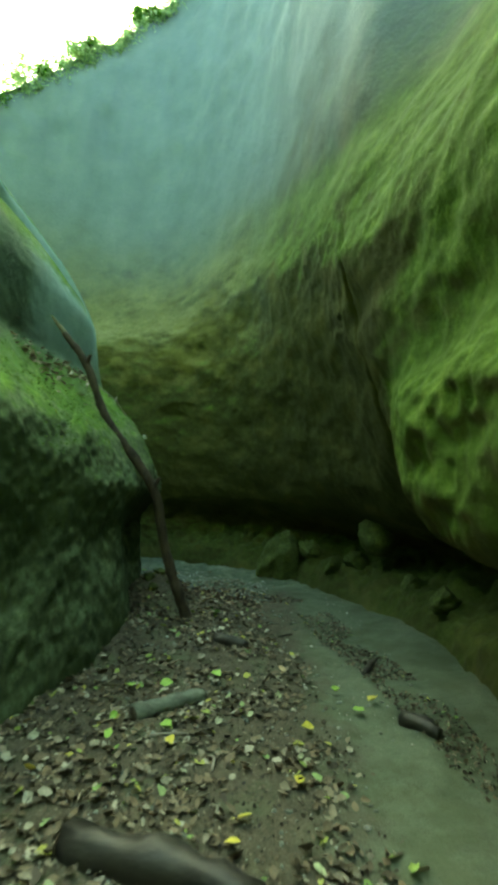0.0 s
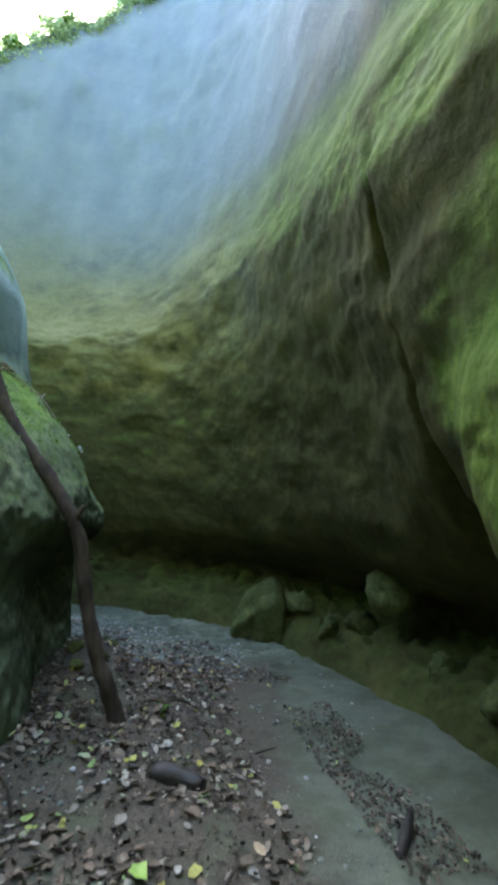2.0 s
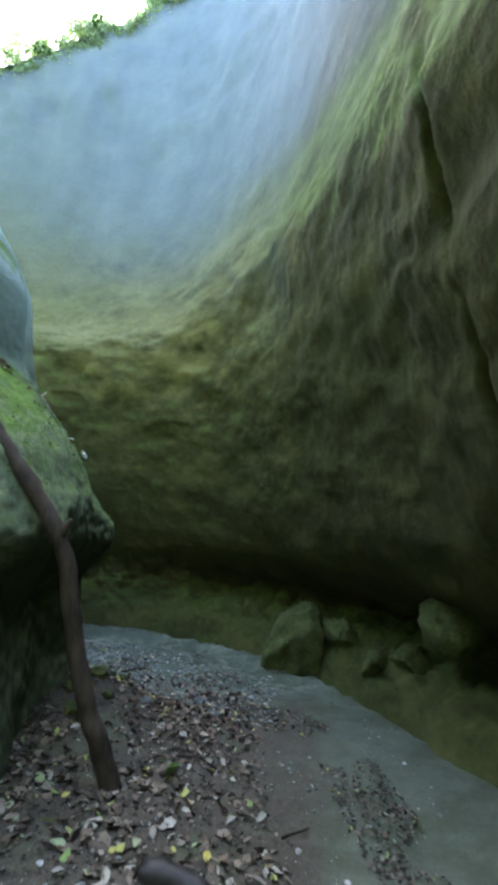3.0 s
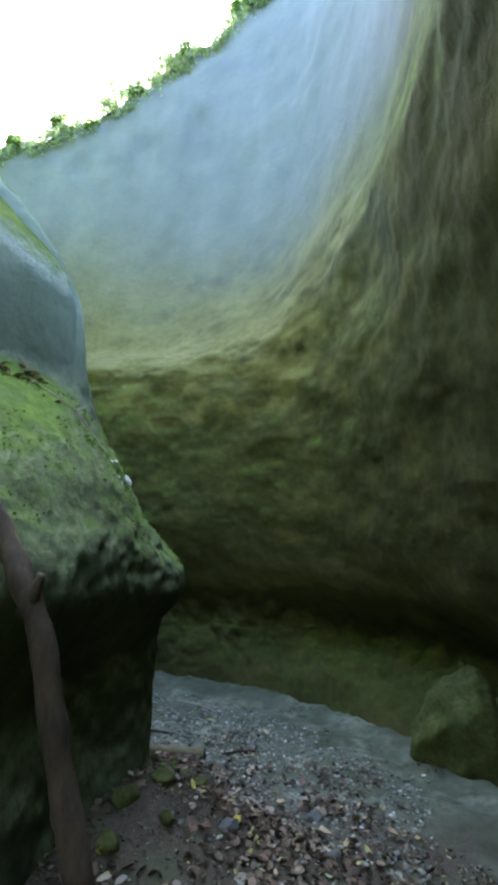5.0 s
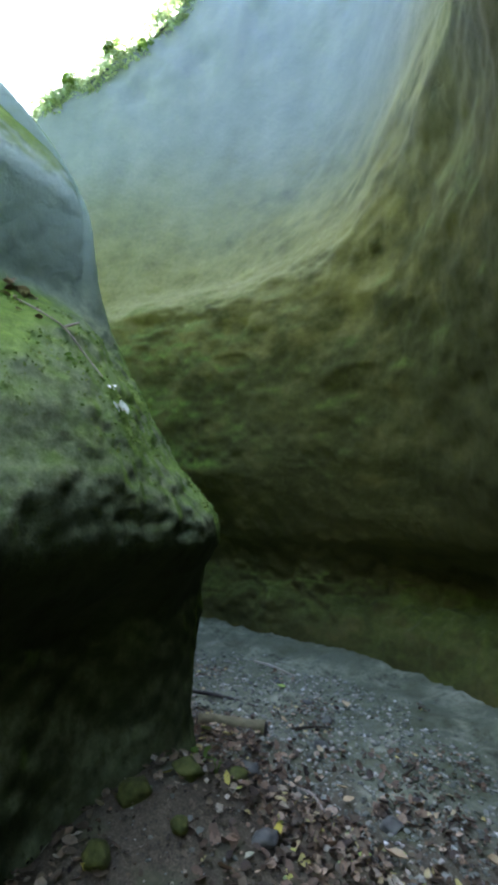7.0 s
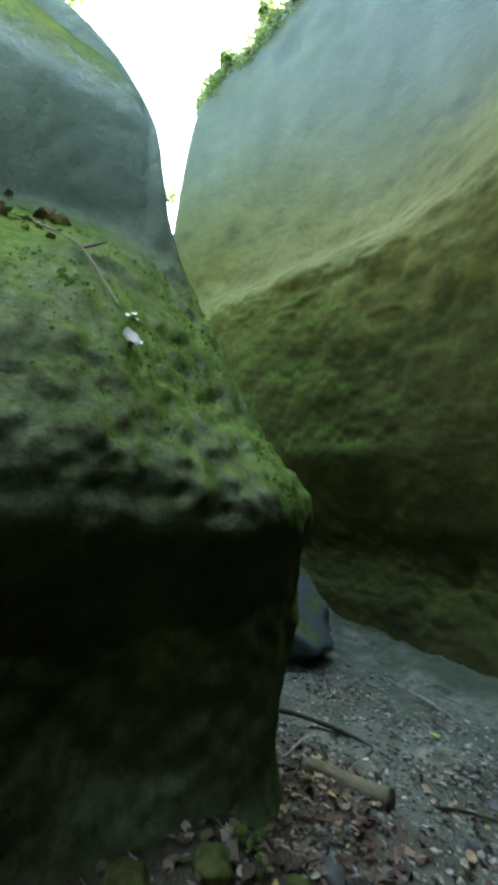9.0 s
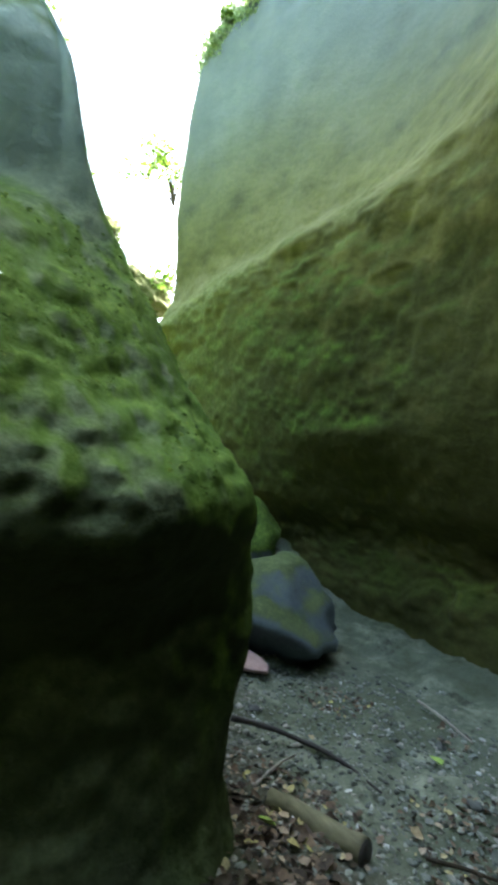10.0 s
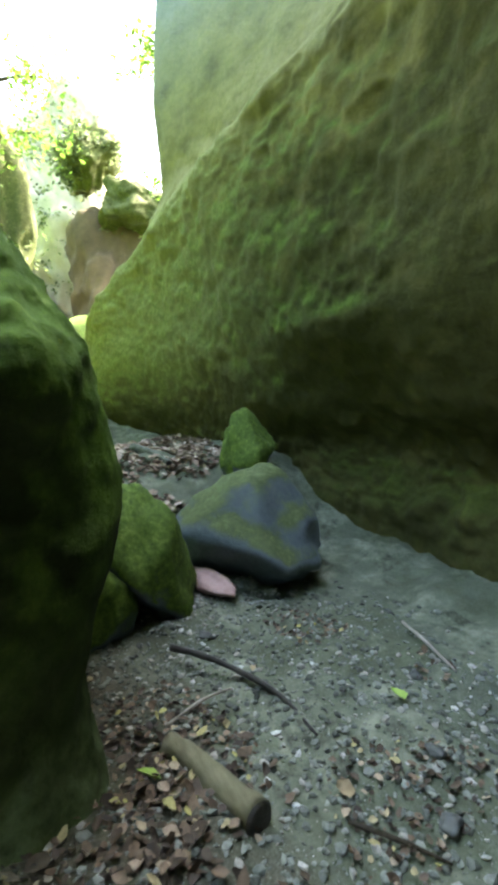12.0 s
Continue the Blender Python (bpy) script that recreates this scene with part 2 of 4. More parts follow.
# The third colour set holds the bluish haze on the upper wall.
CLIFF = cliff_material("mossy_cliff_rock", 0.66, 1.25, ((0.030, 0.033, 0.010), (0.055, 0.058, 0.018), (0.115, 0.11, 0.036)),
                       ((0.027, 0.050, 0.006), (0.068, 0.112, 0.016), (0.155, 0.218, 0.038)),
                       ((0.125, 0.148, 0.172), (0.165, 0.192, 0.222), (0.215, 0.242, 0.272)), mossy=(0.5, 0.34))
# Here the third set holds the pale haze around the upper block.
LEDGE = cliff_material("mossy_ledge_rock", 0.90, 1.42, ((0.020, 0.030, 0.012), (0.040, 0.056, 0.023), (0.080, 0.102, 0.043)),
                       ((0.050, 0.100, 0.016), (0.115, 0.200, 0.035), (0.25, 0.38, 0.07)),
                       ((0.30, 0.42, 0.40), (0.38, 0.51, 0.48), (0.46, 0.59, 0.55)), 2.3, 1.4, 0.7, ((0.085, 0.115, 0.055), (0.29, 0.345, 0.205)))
GROUND = ground_material()
BOULDER = boulder_material("mossy_boulder", 0.10)
BARE_BOULDER = boulder_material("half_bare_boulder", 0.75, ((0.040, 0.058, 0.022), (0.095, 0.128, 0.048), (0.18, 0.22, 0.095)))
MOSSY_BLOCK = boulder_material("mossy_block", -0.75, ((0.026, 0.034, 0.008), (0.070, 0.086, 0.021), (0.135, 0.152, 0.046)))
BRANCH_BARK = simple("weathered_branch_bark", (0.014, 0.011, 0.008), (0.098, 0.076, 0.050), 26, 0.75, 1.0, (1, 1, 0.3))
BARK = simple("rotten_bark", (0.012, 0.010, 0.006), (0.078, 0.060, 0.034), 30, 0.8, 0.7, (1, 1, 0.25))
WET_WOOD = simple("wet_dark_wood", (0.012, 0.011, 0.009), (0.06, 0.055, 0.045), 30, 0.45, 0.6, (0.3, 1, 1))
PALE_WOOD = simple("bleached_wood", (0.10, 0.095, 0.05), (0.29, 0.275, 0.17), 30, 0.8, 0.5, (0.2, 1, 1))
GREY_WOOD = simple("grey_green_wood", (0.045, 0.050, 0.035), (0.25, 0.28, 0.22), 30, 0.8, 0.5, (0.2, 1, 1))
PINK_STONE = simple("pink_stone", (0.32, 0.2, 0.18), (0.52, 0.36, 0.33), 20, 0.7, 0.3)
PEBBLE = leaf_material("mixed_pebbles", (0.0, (0.09, 0.102, 0.082)), (0.45, (0.20, 0.222, 0.185)), (0.8, (0.32, 0.345, 0.295)), (0.95, (0.44, 0.41, 0.35)), (1.0, (0.70, 0.71, 0.68)))
LITTER = leaf_material("dead_leaves", (0.0, (0.05, 0.040, 0.026)), (0.35, (0.13, 0.105, 0.066)), (0.6, (0.24, 0.18, 0.115)), (0.8, (0.30, 0.27, 0.20)),
                       (0.92, (0.50, 0.47, 0.37)), (0.96, (0.24, 0.38, 0.10)), (1.0, (0.56, 0.50, 0.12)))
BROWN_LITTER = leaf_material("brown_leaves", (0.0, (0.04, 0.030, 0.02)), (0.5, (0.12, 0.085, 0.055)), (0.78, (0.24, 0.165, 0.105)), (0.93, (0.48, 0.38, 0.27)), (1.0, (0.50, 0.46, 0.15)))
# Leaves coloured paler than the other litter, to hold sunlight on the pile.
BRIGHTENED_LITTER = leaf_material("brightened_leaves", (0.0, (0.20, 0.14, 0.10)), (0.5, (0.46, 0.35, 0.26)), (1.0, (0.72, 0.62, 0.50)))
YELLOW = simple("yellow_leaf", (0.42, 0.36, 0.05), (0.66, 0.58, 0.12), 40, 0.5, 0.1)
LIME = simple("lime_green_leaf", (0.2, 0.36, 0.05), (0.42, 0.56, 0.14), 40, 0.5, 0.1)
GREEN = leaf_material("fresh_green_leaves", (0.0, (0.06, 0.13, 0.02)), (0.5, (0.15, 0.27, 0.045)), (1.0, (0.30, 0.42, 0.09)), thin=0.55)
WHITE = simple("pale_leaf", (0.70, 0.76, 0.70), (0.88, 0.90, 0.88), 30, 0.35, 0.1)
ROOT = simple("bare_root", (0.22, 0.19, 0.15), (0.44, 0.40, 0.34), 30, 0.7, 0.4)
BOULDER_GREY = simple("wet_grey_stone", (0.05, 0.055, 0.05), (0.17, 0.18, 0.165), 22, 0.6, 0.5)
# Sunshine on the far slope is put into this rock's pale colour.
PALE_ROCK = simple("pale_sunlit_rock", (0.14, 0.14, 0.09), (0.46, 0.43, 0.33), 1.6, 0.9, 0.5)
EARTH_ROCK = simple("brown_earthy_rock", (0.060, 0.045, 0.024), (0.17, 0.125, 0.07), 3, 0.9, 0.5)
TAN = simple("tan_leaf", (0.3, 0.22, 0.12), (0.52, 0.42, 0.26), 40, 0.6, 0.1)


# ---- mesh helpers ----
def part(name, bm, material, parent=None, label=""):
    me = bpy.data.meshes.new(name)
    bm.to_mesh(me)
    bm.free()
    for f in me.polygons:
        f.use_smooth = True
    me.materials.append(material)
    ob = new(name, me)
    if parent:
        ob.parent = parent
    if label:
        ob["label"] = label
    return ob


def raw(name, verts, faces, material, flat=False):
    me = bpy.data.meshes.new(name)
    me.from_pydata([tuple(v) for v in verts], [], faces)
    me.polygons.foreach_set("use_smooth", [not flat] * len(me.polygons))
    me.materials.append(material)
    return new(name, me)


def sheet(name, grid, material):
    """A mesh from an (m, n, 3) grid of places."""
    m, n = grid.shape[:2]
    me = bpy.data.meshes.new(name)
    i = (np.arange(m - 1)[:, None] * n + np.arange(n - 1)[None]).ravel()
    quads = np.stack([i, i + n, i + n + 1, i + 1], 1)
    me.vertices.add(m * n)
    me.vertices.foreach_set("co", grid.reshape(-1).astype(np.float32))
    me.loops.add(quads.size)
    me.loops.foreach_set("vertex_index", quads.ravel().astype(np.int32))
    me.polygons.add(len(quads))
    me.polygons.foreach_set("loop_start", np.arange(0, quads.size, 4).astype(np.int32))
    me.update(calc_edges=True)
    me.polygons.foreach_set("use_smooth", np.ones(len(quads), bool))
    me.materials.append(material)
    return new(name, me)


# ---- rock walls: profiles by height at stations along the foot ----
def station(x, y, out, offsets, top_offset, top):
    """Foot of the wall, the compass of its inside (degrees from +x), how far it lies back at each level, and its rim."""
    return [x, y, out] + offsets + [top_offset, top]


def wall(name, levels, stations, columns, rows, material, shape):
    st = np.array(stations)
    run = np.concatenate([[0], np.cumsum(np.hypot(*(st[1:, :2] - st[:-1, :2]).T))])
    s = np.interp(np.linspace(0, 1, columns), *shape["dense"](run))
    a = hermite(run, st, s)
    z_levels = np.concatenate([levels, [0, 0, 0]])
    key = np.arange(len(levels) + 3, dtype=float)
    v = np.interp(np.linspace(0, 1, rows), *shape["rows"](len(levels)))
    grid = np.zeros((columns, rows, 3))
    for c in range(columns):
        x, y, out = a[c, :3]
        off = np.concatenate([a[c, 3:3 + len(levels)], [a[c, -2], a[c, -2] + 1.2, a[c, -2] + 30.0]])
        z_levels[-3:] = a[c, -1], a[c, -1] + 0.35, a[c, -1] + 3
        both = hermite(key, np.stack([off, z_levels], 1), v, True)
        d = radians(out)
        grid[c, :, 0] = x + math.cos(d) * both[:, 0]
        grid[c, :, 1] = y + math.sin(d) * both[:, 0]
        grid[c, :, 2] = both[:, 1]
    du, dv = np.gradient(grid, axis=0), np.gradient(grid, axis=1)
    normal = np.cross(du, dv)
    normal /= np.linalg.norm(normal, axis=2, keepdims=True) + 1e-9
    flat = grid.reshape(-1, 3)
    crest = hermite(run, np.array(shape["crest"], float)[:, None], s)[:, 0]
    move = shape["relief"](flat, np.repeat(crest, rows))
    grid = (flat + normal.reshape(-1, 3) * move[:, None] * shape["sign"]).reshape(grid.shape)
    return tagged(sheet(name, grid, material), kind="structure")


def band_relief(p, crest):
    """Scoops, lumps and pits of the big curved wall; a crack splits it beside the bulge."""
    z = p[:, 2]
    calm = 1 - 0.55 * smooth(4.8, 6.5, z)
    bend = smooth(-0.8, -4.2, p[:, 0])
    lumps = fractal(p, 1.5, 3, 9)
    scoops = fractal(p * np.array([0.8, 0.8, 1.25]), 0.55, 3, 5, 0.5)
    edges = np.abs(fractal(p * np.array([0.7, 0.7, 1.3]), 0.85, 3, 13, 0.5))
    fine = fractal(p, 0.16, 2, 21, 0.6)
    foot = np.exp(-((z - 0.65) / 0.42) ** 2)
    broken = np.abs(fractal(p * np.array([1, 1, 1.3]), 0.5, 3, 33))
    middle = np.exp(-((z - 3.4) / 1.4) ** 2) * (1 - 0.7 * smooth(-0.3, 0.7, p[:, 0]) * smooth(2.8, 3.6, z))
    holes = smooth(0.7, 1.1, fractal(p, 0.4, 2, 27)) * middle
    move = calm * (0.05 * lumps + (0.010 + (0.030 - 0.012 * bend) * middle) * scoops - (0.05 - 0.032 * bend) * middle * edges + (0.009 + 0.008 * bend) * (1 - 0.8 * smooth(3.8, 5.0, z)) * fine) - 0.03 * holes + (1 - 0.6 * bend) * foot * (0.14 * broken - 0.05 + 0.045 * fractal(p, 0.14, 3, 37, 0.6))
    bulge = np.exp(-((p[:, 1] - 2.4) / 1.2) ** 2) * np.exp(-((z - 1.8) / 0.7) ** 2) * (p[:, 0] > 0)
    move = move + bulge * (0.045 * fractal(p * np.array([0.7, 0.7, 1.3]), 0.32, 3, 41) - 0.03 * np.abs(fractal(p, 0.18, 2, 45, 0.6)))
    line = 4.2 + 0.28 * np.clip(3.4 - z, 0, 2) + 0.04 * np.sin(z * 3.1) + 0.05 * value_noise(p * 4.0, 3)
    width = 0.035 + 0.06 * smooth(2.2, 1.2, z)
    crack = np.exp(-((p[:, 1] - line) / width) ** 2) * smooth(0.9, 1.4, z) * (1 - smooth(3.4, 4.0, z)) * (1 - 0.85 * np.exp(-((z - 2.75) / 0.35) ** 2)) * (p[:, 0] > 0.3)
    over = z - crest - 0.12 * fractal(p, 0.9, 3, 91)
    near = np.exp(-((over + 0.35) / 0.5) ** 2)
    move = move + near * (0.010 + 0.012 * bend) * fractal(p * np.array([0.6, 0.6, 1.3]), 0.2, 3, 95, 0.55)
    move = move - (0.22 + 0.12 * bend) * smooth(-0.75 + 0.6 * bend, 0.75, over) + (0.03 + 0.06 * bend) * np.exp(-((over + 0.5 - 0.36 * bend) / 0.3) ** 2)
    veg = smooth(7.5, 9.0, z) * 0.06 * fractal(p, 0.5, 3, 51)
    return move - (0.16 - 0.09 * smooth(2.0, 2.8, z)) * crack + veg


def ledge_relief(p, crest):
    """Rough crumbly slope with pits below smooth upper rock."""
    z = p[:, 2]
    lumps = fractal(p, 1.1, 3, 61)
    rough = fractal(p * np.array([1, 1, 1.4]), 0.085, 3, 71, 0.6)
    pits = smooth(0.35, 1.0, fractal(p * np.array([1, 1, 1.6]), 0.17, 3, 75, 0.65))
    slope = np.exp(-((z - 1.85) / 0.55) ** 2) * (0.35 + 0.65 * smooth(5.3, 6.4, p[:, 1]))
    calm = 1 - 0.5 * smooth(2.5, 2.9, z)
    return (0.05 - 0.035 * smooth(2.6, 3.0, z)) * lumps + 0.009 * calm * fractal(p, 0.09, 2, 81) + 0.014 * (1 - smooth(2.5, 2.9, z)) * fractal(p, 0.38, 4, 87, 0.6) + slope * (0.015 * rough - 0.009 * pits)


def dense_by(points):
    """Share of columns by stretches of the run."""
    return lambda run: ([f for f, _ in points], [run[-1] * g for _, g in points])


EAST_LEVELS = [-0.3, 0.35, 0.8, 1.3, 2.0, 2.5, 3.0, 3.6, 4.2, 4.9, 5.6, 7.0]
EAST = [
    station(1.5, -7.5, 0, [0, 0.2, 0.25, -0.3, -0.45, -0.30, -0.6, -0.55, -0.3, 0.1, 0.5, 1.2], 2.5, 11),
    station(1.5, 0.5, 0, [0.2, 0.4, 0.4, -0.35, -0.45, -0.30, -0.42, -0.52, -0.35, 0.0, 0.4, 1.0], 2.2, 12),
    station(1.6, 2.6, 3, [0.0, 0.25, 0.80, -0.50, -0.67, -0.50, -0.62, -0.72, -0.56, -0.25, 0.15, 0.9], 2.6, 13),
    station(1.75, 3.6, 5, [-0.05, 0.20, 0.95, -0.45, -0.80, -0.74, -0.85, -0.98, -0.95, -0.72, -0.4, 0.3], 2.2, 13),
    station(1.85, 4.3, 10, [-0.08, 0.18, 1.0, 0.0, -0.64, -0.83, -1.03, -1.18, -1.24, -1.20, -1.10, -0.75], 1.0, 13),
    station(1.75, 5.6, 25, [0, 0.22, 0.95, -0.05, -0.55, -0.78, -1.02, -1.20, -1.32, -1.36, -1.36, -1.25], -0.1, 13),
    station(1.35, 6.9, 42, [0, 0.25, 0.95, -0.04, -0.55, -0.75, -1.0, -1.18, -1.30, -1.36, -1.40, -1.40], -0.6, 13),
    station(0.4, 8.35, 58, [0.05, 0.28, 0.85, -0.02, -0.42, -0.58, -0.75, -0.88, -1.0, -1.09, -1.08, -1.0], -0.2, 13),
    station(-0.9, 9.3, 78, [0.02, 0.22, 0.70, 0.0, -0.3, -0.43, -0.55, -0.63, -0.70, -0.74, -0.64, -0.45], 0.6, 13.2),
    station(-2.0, 9.45, 88, [0, 0.15, 0.36, -0.03, -0.3, -0.34, -0.37, -0.40, -0.40, -0.25, 0.0, 0.3], 1.2, 13.4),
    station(-3.5, 9.6, 90, [0, -0.05, 0.15, -0.1, -0.5, -0.5, -0.5, -0.47, -0.42, -0.2, 0.0, 0.25], 1.0, 12.2),
    station(-5.0, 9.35, 92, [0, 0, 0, -0.2, -0.35, -0.41, -0.45, -0.48, -0.4, -0.2, -0.05, 0.15], 0.8, 10.7),
    station(-6.4, 9.1, 95, [0, 0, 0, -0.1, -0.25, -0.28, -0.3, -0.32, -0.28, -0.3, -0.25, -0.1], 0.4, 9.4),
    station(-7.7, 8.8, 105, [0, 0, 0, -0.1, -0.2, -0.2, -0.2, -0.2, -0.15, -0.2, -0.2, -0.1], 0.3, 8.7),
    station(-9.6, 8.05, 112, [0, 0, 0, -0.1, -0.1, -0.05, 0.0, 0.3, 1.2, 2.2, 3.2, 3.9], 4.5, 7.6),
    station(-11.5, 7.6, 110, [0, 0, 0, 0.1, 0.3, 0.6, 1.0, 2.0, 3.0, 3.8, 4.5, 5.2], 6.0, 7.4),
]
WEST_LEVELS = [-0.3, 0.4, 1.0, 1.45, 1.9, 2.4, 2.85, 3.4, 4.0, 4.5]
WEST = [
    # First three rims are out of view, raised to block western sky light.
    station(-1.35, -7.5, 180, [0, 0.1, 0.1, 0.05, 0.05, 0.3, 0.8, 0.9, 1.1, 1.4], 2.6, 11.0),
    station(-1.4, 0.5, 180, [0, 0.1, 0.1, 0.05, 0.05, 0.3, 0.8, 0.9, 1.1, 1.5], 2.6, 10.5),
    station(-1.3, 3.0, 180, [0, 0.05, 0.1, 0.08, 0.12, 0.5, 0.85, 0.9, 1.1, 1.6], 2.8, 7.6),
    station(-0.95, 4.8, 180, [0.05, 0.12, 0.22, 0.16, 0.33, 0.85, 1.2, 1.18, 1.42, 2.0], 2.9, 4.85),
    station(-1.0, 5.9, 180, [0.15, 0.34, 0.44, 0.12, 0.24, 0.65, 1.1, 1.08, 1.42, 2.0], 2.9, 4.8),
    station(-1.2, 6.6, 200, [-0.16, 0.12, 0.18, -0.04, 0.28, 0.65, 0.9, 0.95, 1.28, 1.9], 2.9, 4.8),
    station(-1.6, 7.05, 235, [-0.12, 0.08, -0.02, -0.01, 0.28, 0.56, 0.75, 0.88, 1.28, 1.95], 2.9, 4.75),
    station(-2.5, 7.18, 265, [0.30, 0.26, 0.0, 0.12, 0.35, 0.65, 1.0, 1.3, 1.9, 2.6], 3.3, 4.75),
    station(-4.5, 7.15, 270, [0.2, 0.15, 0.0, 0.2, 0.45, 0.8, 1.2, 1.6, 2.2, 3.0], 3.6, 5.0),
    station(-8.0, 6.9, 270, [0, 0, 0.1, 0.3, 0.6, 1.2, 1.8, 2.4, 3.0, 3.6], 4.2, 5.0),
    station(-11.5, 6.4, 265, [0, 0, 0.1, 0.3, 0.6, 1.2, 1.8, 2.4, 3.0, 3.6], 4.2, 5.0),
]
tall = lambda count: ([0, 0.66, 0.94, 0.98, 1], [0, count - 3, count, count + 1, count + 2])
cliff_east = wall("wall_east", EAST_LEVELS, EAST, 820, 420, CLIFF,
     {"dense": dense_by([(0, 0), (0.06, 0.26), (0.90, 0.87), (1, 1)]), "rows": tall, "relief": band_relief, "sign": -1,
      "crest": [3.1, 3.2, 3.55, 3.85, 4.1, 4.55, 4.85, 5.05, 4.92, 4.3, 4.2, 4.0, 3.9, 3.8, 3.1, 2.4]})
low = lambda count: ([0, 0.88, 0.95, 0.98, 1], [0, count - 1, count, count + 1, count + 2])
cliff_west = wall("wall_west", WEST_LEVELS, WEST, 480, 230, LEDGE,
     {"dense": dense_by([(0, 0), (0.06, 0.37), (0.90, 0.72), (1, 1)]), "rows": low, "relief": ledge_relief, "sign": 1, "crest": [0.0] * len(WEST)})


# ---- ground ----
def ground_height(x, y):
    p = np.stack([x, y, np.zeros_like(x)], 1)
    z = 0.03 + 0.035 * fractal(p, 0.9, 4, 101) + 0.010 * fractal(p, 0.12, 3, 111) + 0.020 * smooth(6.4, 7.2, y - 0.4 * x) * fractal(p, 0.2, 4, 115, 0.6)
    z = z + 0.24 * np.exp(-((x + 1.05) / 0.38) ** 2 - ((y - 6.2) / 0.65) ** 2)
    z = z + 0.12 * smooth(0.35, -0.5, x) * smooth(3.6, 4.9, y) * (1 - smooth(6.2, 7.2, y)) + 0.08 * smooth(-0.6, -1.3, x) * smooth(1.0, 3.0, y) * (1 - smooth(5, 6, y))
    z = z + 0.10 * np.exp(-((x + 1.3) / 0.35) ** 2 - ((y - 7.2) / 0.4) ** 2)
    z = z + 0.74 * smooth(-3.5, -5.3, x) + 2.6 * smooth(-8.0, -13.0, x) + 0.06 * smooth(-3.4, -5, x) * fractal(p, 0.5, 3, 121)
    z = z + 0.10 * smooth(1.1, 1.9, x) * smooth(2, 4, y)
    z = z + 0.10 * smooth(8.9, 9.7, y + 0.75 * np.maximum(x + 0.9, 0)) * smooth(3.0, 4.5, y)
    return z


def axis_steps(low_far, low_near, high_near, high_far, step, far):
    near = np.arange(low_near, high_near + step / 2, step)
    t = np.linspace(0, 1, far + 1)[1:] ** 2.5
    return np.concatenate([(low_near + (low_far - low_near) * t)[::-1], near, high_near + (high_far - high_near) * t])


gx = axis_steps(-160, -6.5, 2.3, 160, 0.028, 30)
gy = axis_steps(-160, 0.8, 10.0, 160, 0.028, 30)
GX, GY = np.meshgrid(gx, gy, indexing="ij")
GZ = ground_height(GX.ravel(), GY.ravel()).reshape(GX.shape)
ground = tagged(sheet("ground", np.stack([GX, GY, GZ], 2), GROUND), kind="structure")


def on_ground(x, y):
    return float(ground_height(np.array([x], float), np.array([y], float))[0])


# plain unseen cliff, added to close the gorge behind the walker and cut southern sky light
bm = bmesh.new()
bmesh.ops.create_grid(bm, x_segments=24, y_segments=30, size=1)
for v in bm.verts:
    a, b = v.co.x, v.co.y
    v.co = Vector((a * 6, -7.3 - 0.4 * (b + 1) + 0.2 * noise.noise(Vector((a * 4, b * 4, 0))), 7 + b * 9))
tagged(part("unseen_wall_south", bm, CLIFF), kind="structure")


# ---- stones and boulders ----
foot_tree = BVHTree.FromPolygons([v.co[:] for v in cliff_east.data.vertices], [p.vertices[:] for p in cliff_east.data.polygons])


def stone_mesh(size, seed, rough=0.16, detail=4, facets=0):
    bm = bmesh.new()
    bmesh.ops.create_icosphere(bm, subdivisions=detail, radius=1)
    rng = random.Random(seed)
    cuts = [(Vector((rng.uniform(-1, 1), rng.uniform(-1, 1), rng.uniform(-0.8, 1))).normalized(), rng.uniform(0.55, 0.8)) for _ in range(facets)]
    for v in bm.verts:
        p = v.co.copy()
        for way, reach in cuts:
            over = p.dot(way) - reach
            if over > 0:
                p -= way * over * 0.85
        q = p * 1.6 + Vector((seed * 3.1, seed * 1.7, 0))
        p *= 1 + rough * noise.fractal(q, 0.8, 2.0, 5)
        v.co = Vector((p.x * size[0], p.y * size[1], p.z * size[2]))
    return bm


def boulder(x, y, z, size, turn, seed, label, material=BOULDER, name="boulder", rough=0.16, facets=6, detail=4):
    ob = part(name, stone_mesh(size, seed, rough, detail, facets), material)
    ob.matrix_world = pose(x, y, z, 0, 0, turn)
    return tagged(ob, label, "boulder" if name == "boulder" else "stone")


boulder(-3.38, 8.33, 0.40, (0.62, 0.46, 0.46), 25, 3, "large grey-blue boulder with moss on its top, lying on wet gravel", BARE_BOULDER)
boulder(-4.55, 8.85, 0.83, (0.31, 0.30, 0.40), 10, 5, "small upright boulder covered in bright green moss")
wedge = boulder(-3.15, 7.50, 0.36, (0.42, 0.27, 0.58), 160, 8, "moss-covered wedge-shaped boulder beside the rock ledge")
wedge.matrix_world = pose(-3.15, 7.50, 0.36, 24, 0, 0) @ pose(0, 0, 0, 0, 0, 160)
boulder(-2.95, 7.12, 0.20, (0.30, 0.22, 0.34), 120, 9, "low mossy boulder under the overhanging ledge")
boulder(0.62, 8.45, 0.34, (0.50, 0.42, 0.60), -35, 12, "squat block of mossy rock at the foot of the cliff", MOSSY_BLOCK, rough=0.2, facets=14, detail=5)
boulder(1.80, 6.58, 0.98, (0.30, 0.34, 0.30), 0, 15, "rounded mossy boulder wedged under the cliff overhang", MOSSY_BLOCK, rough=0.16, facets=9)
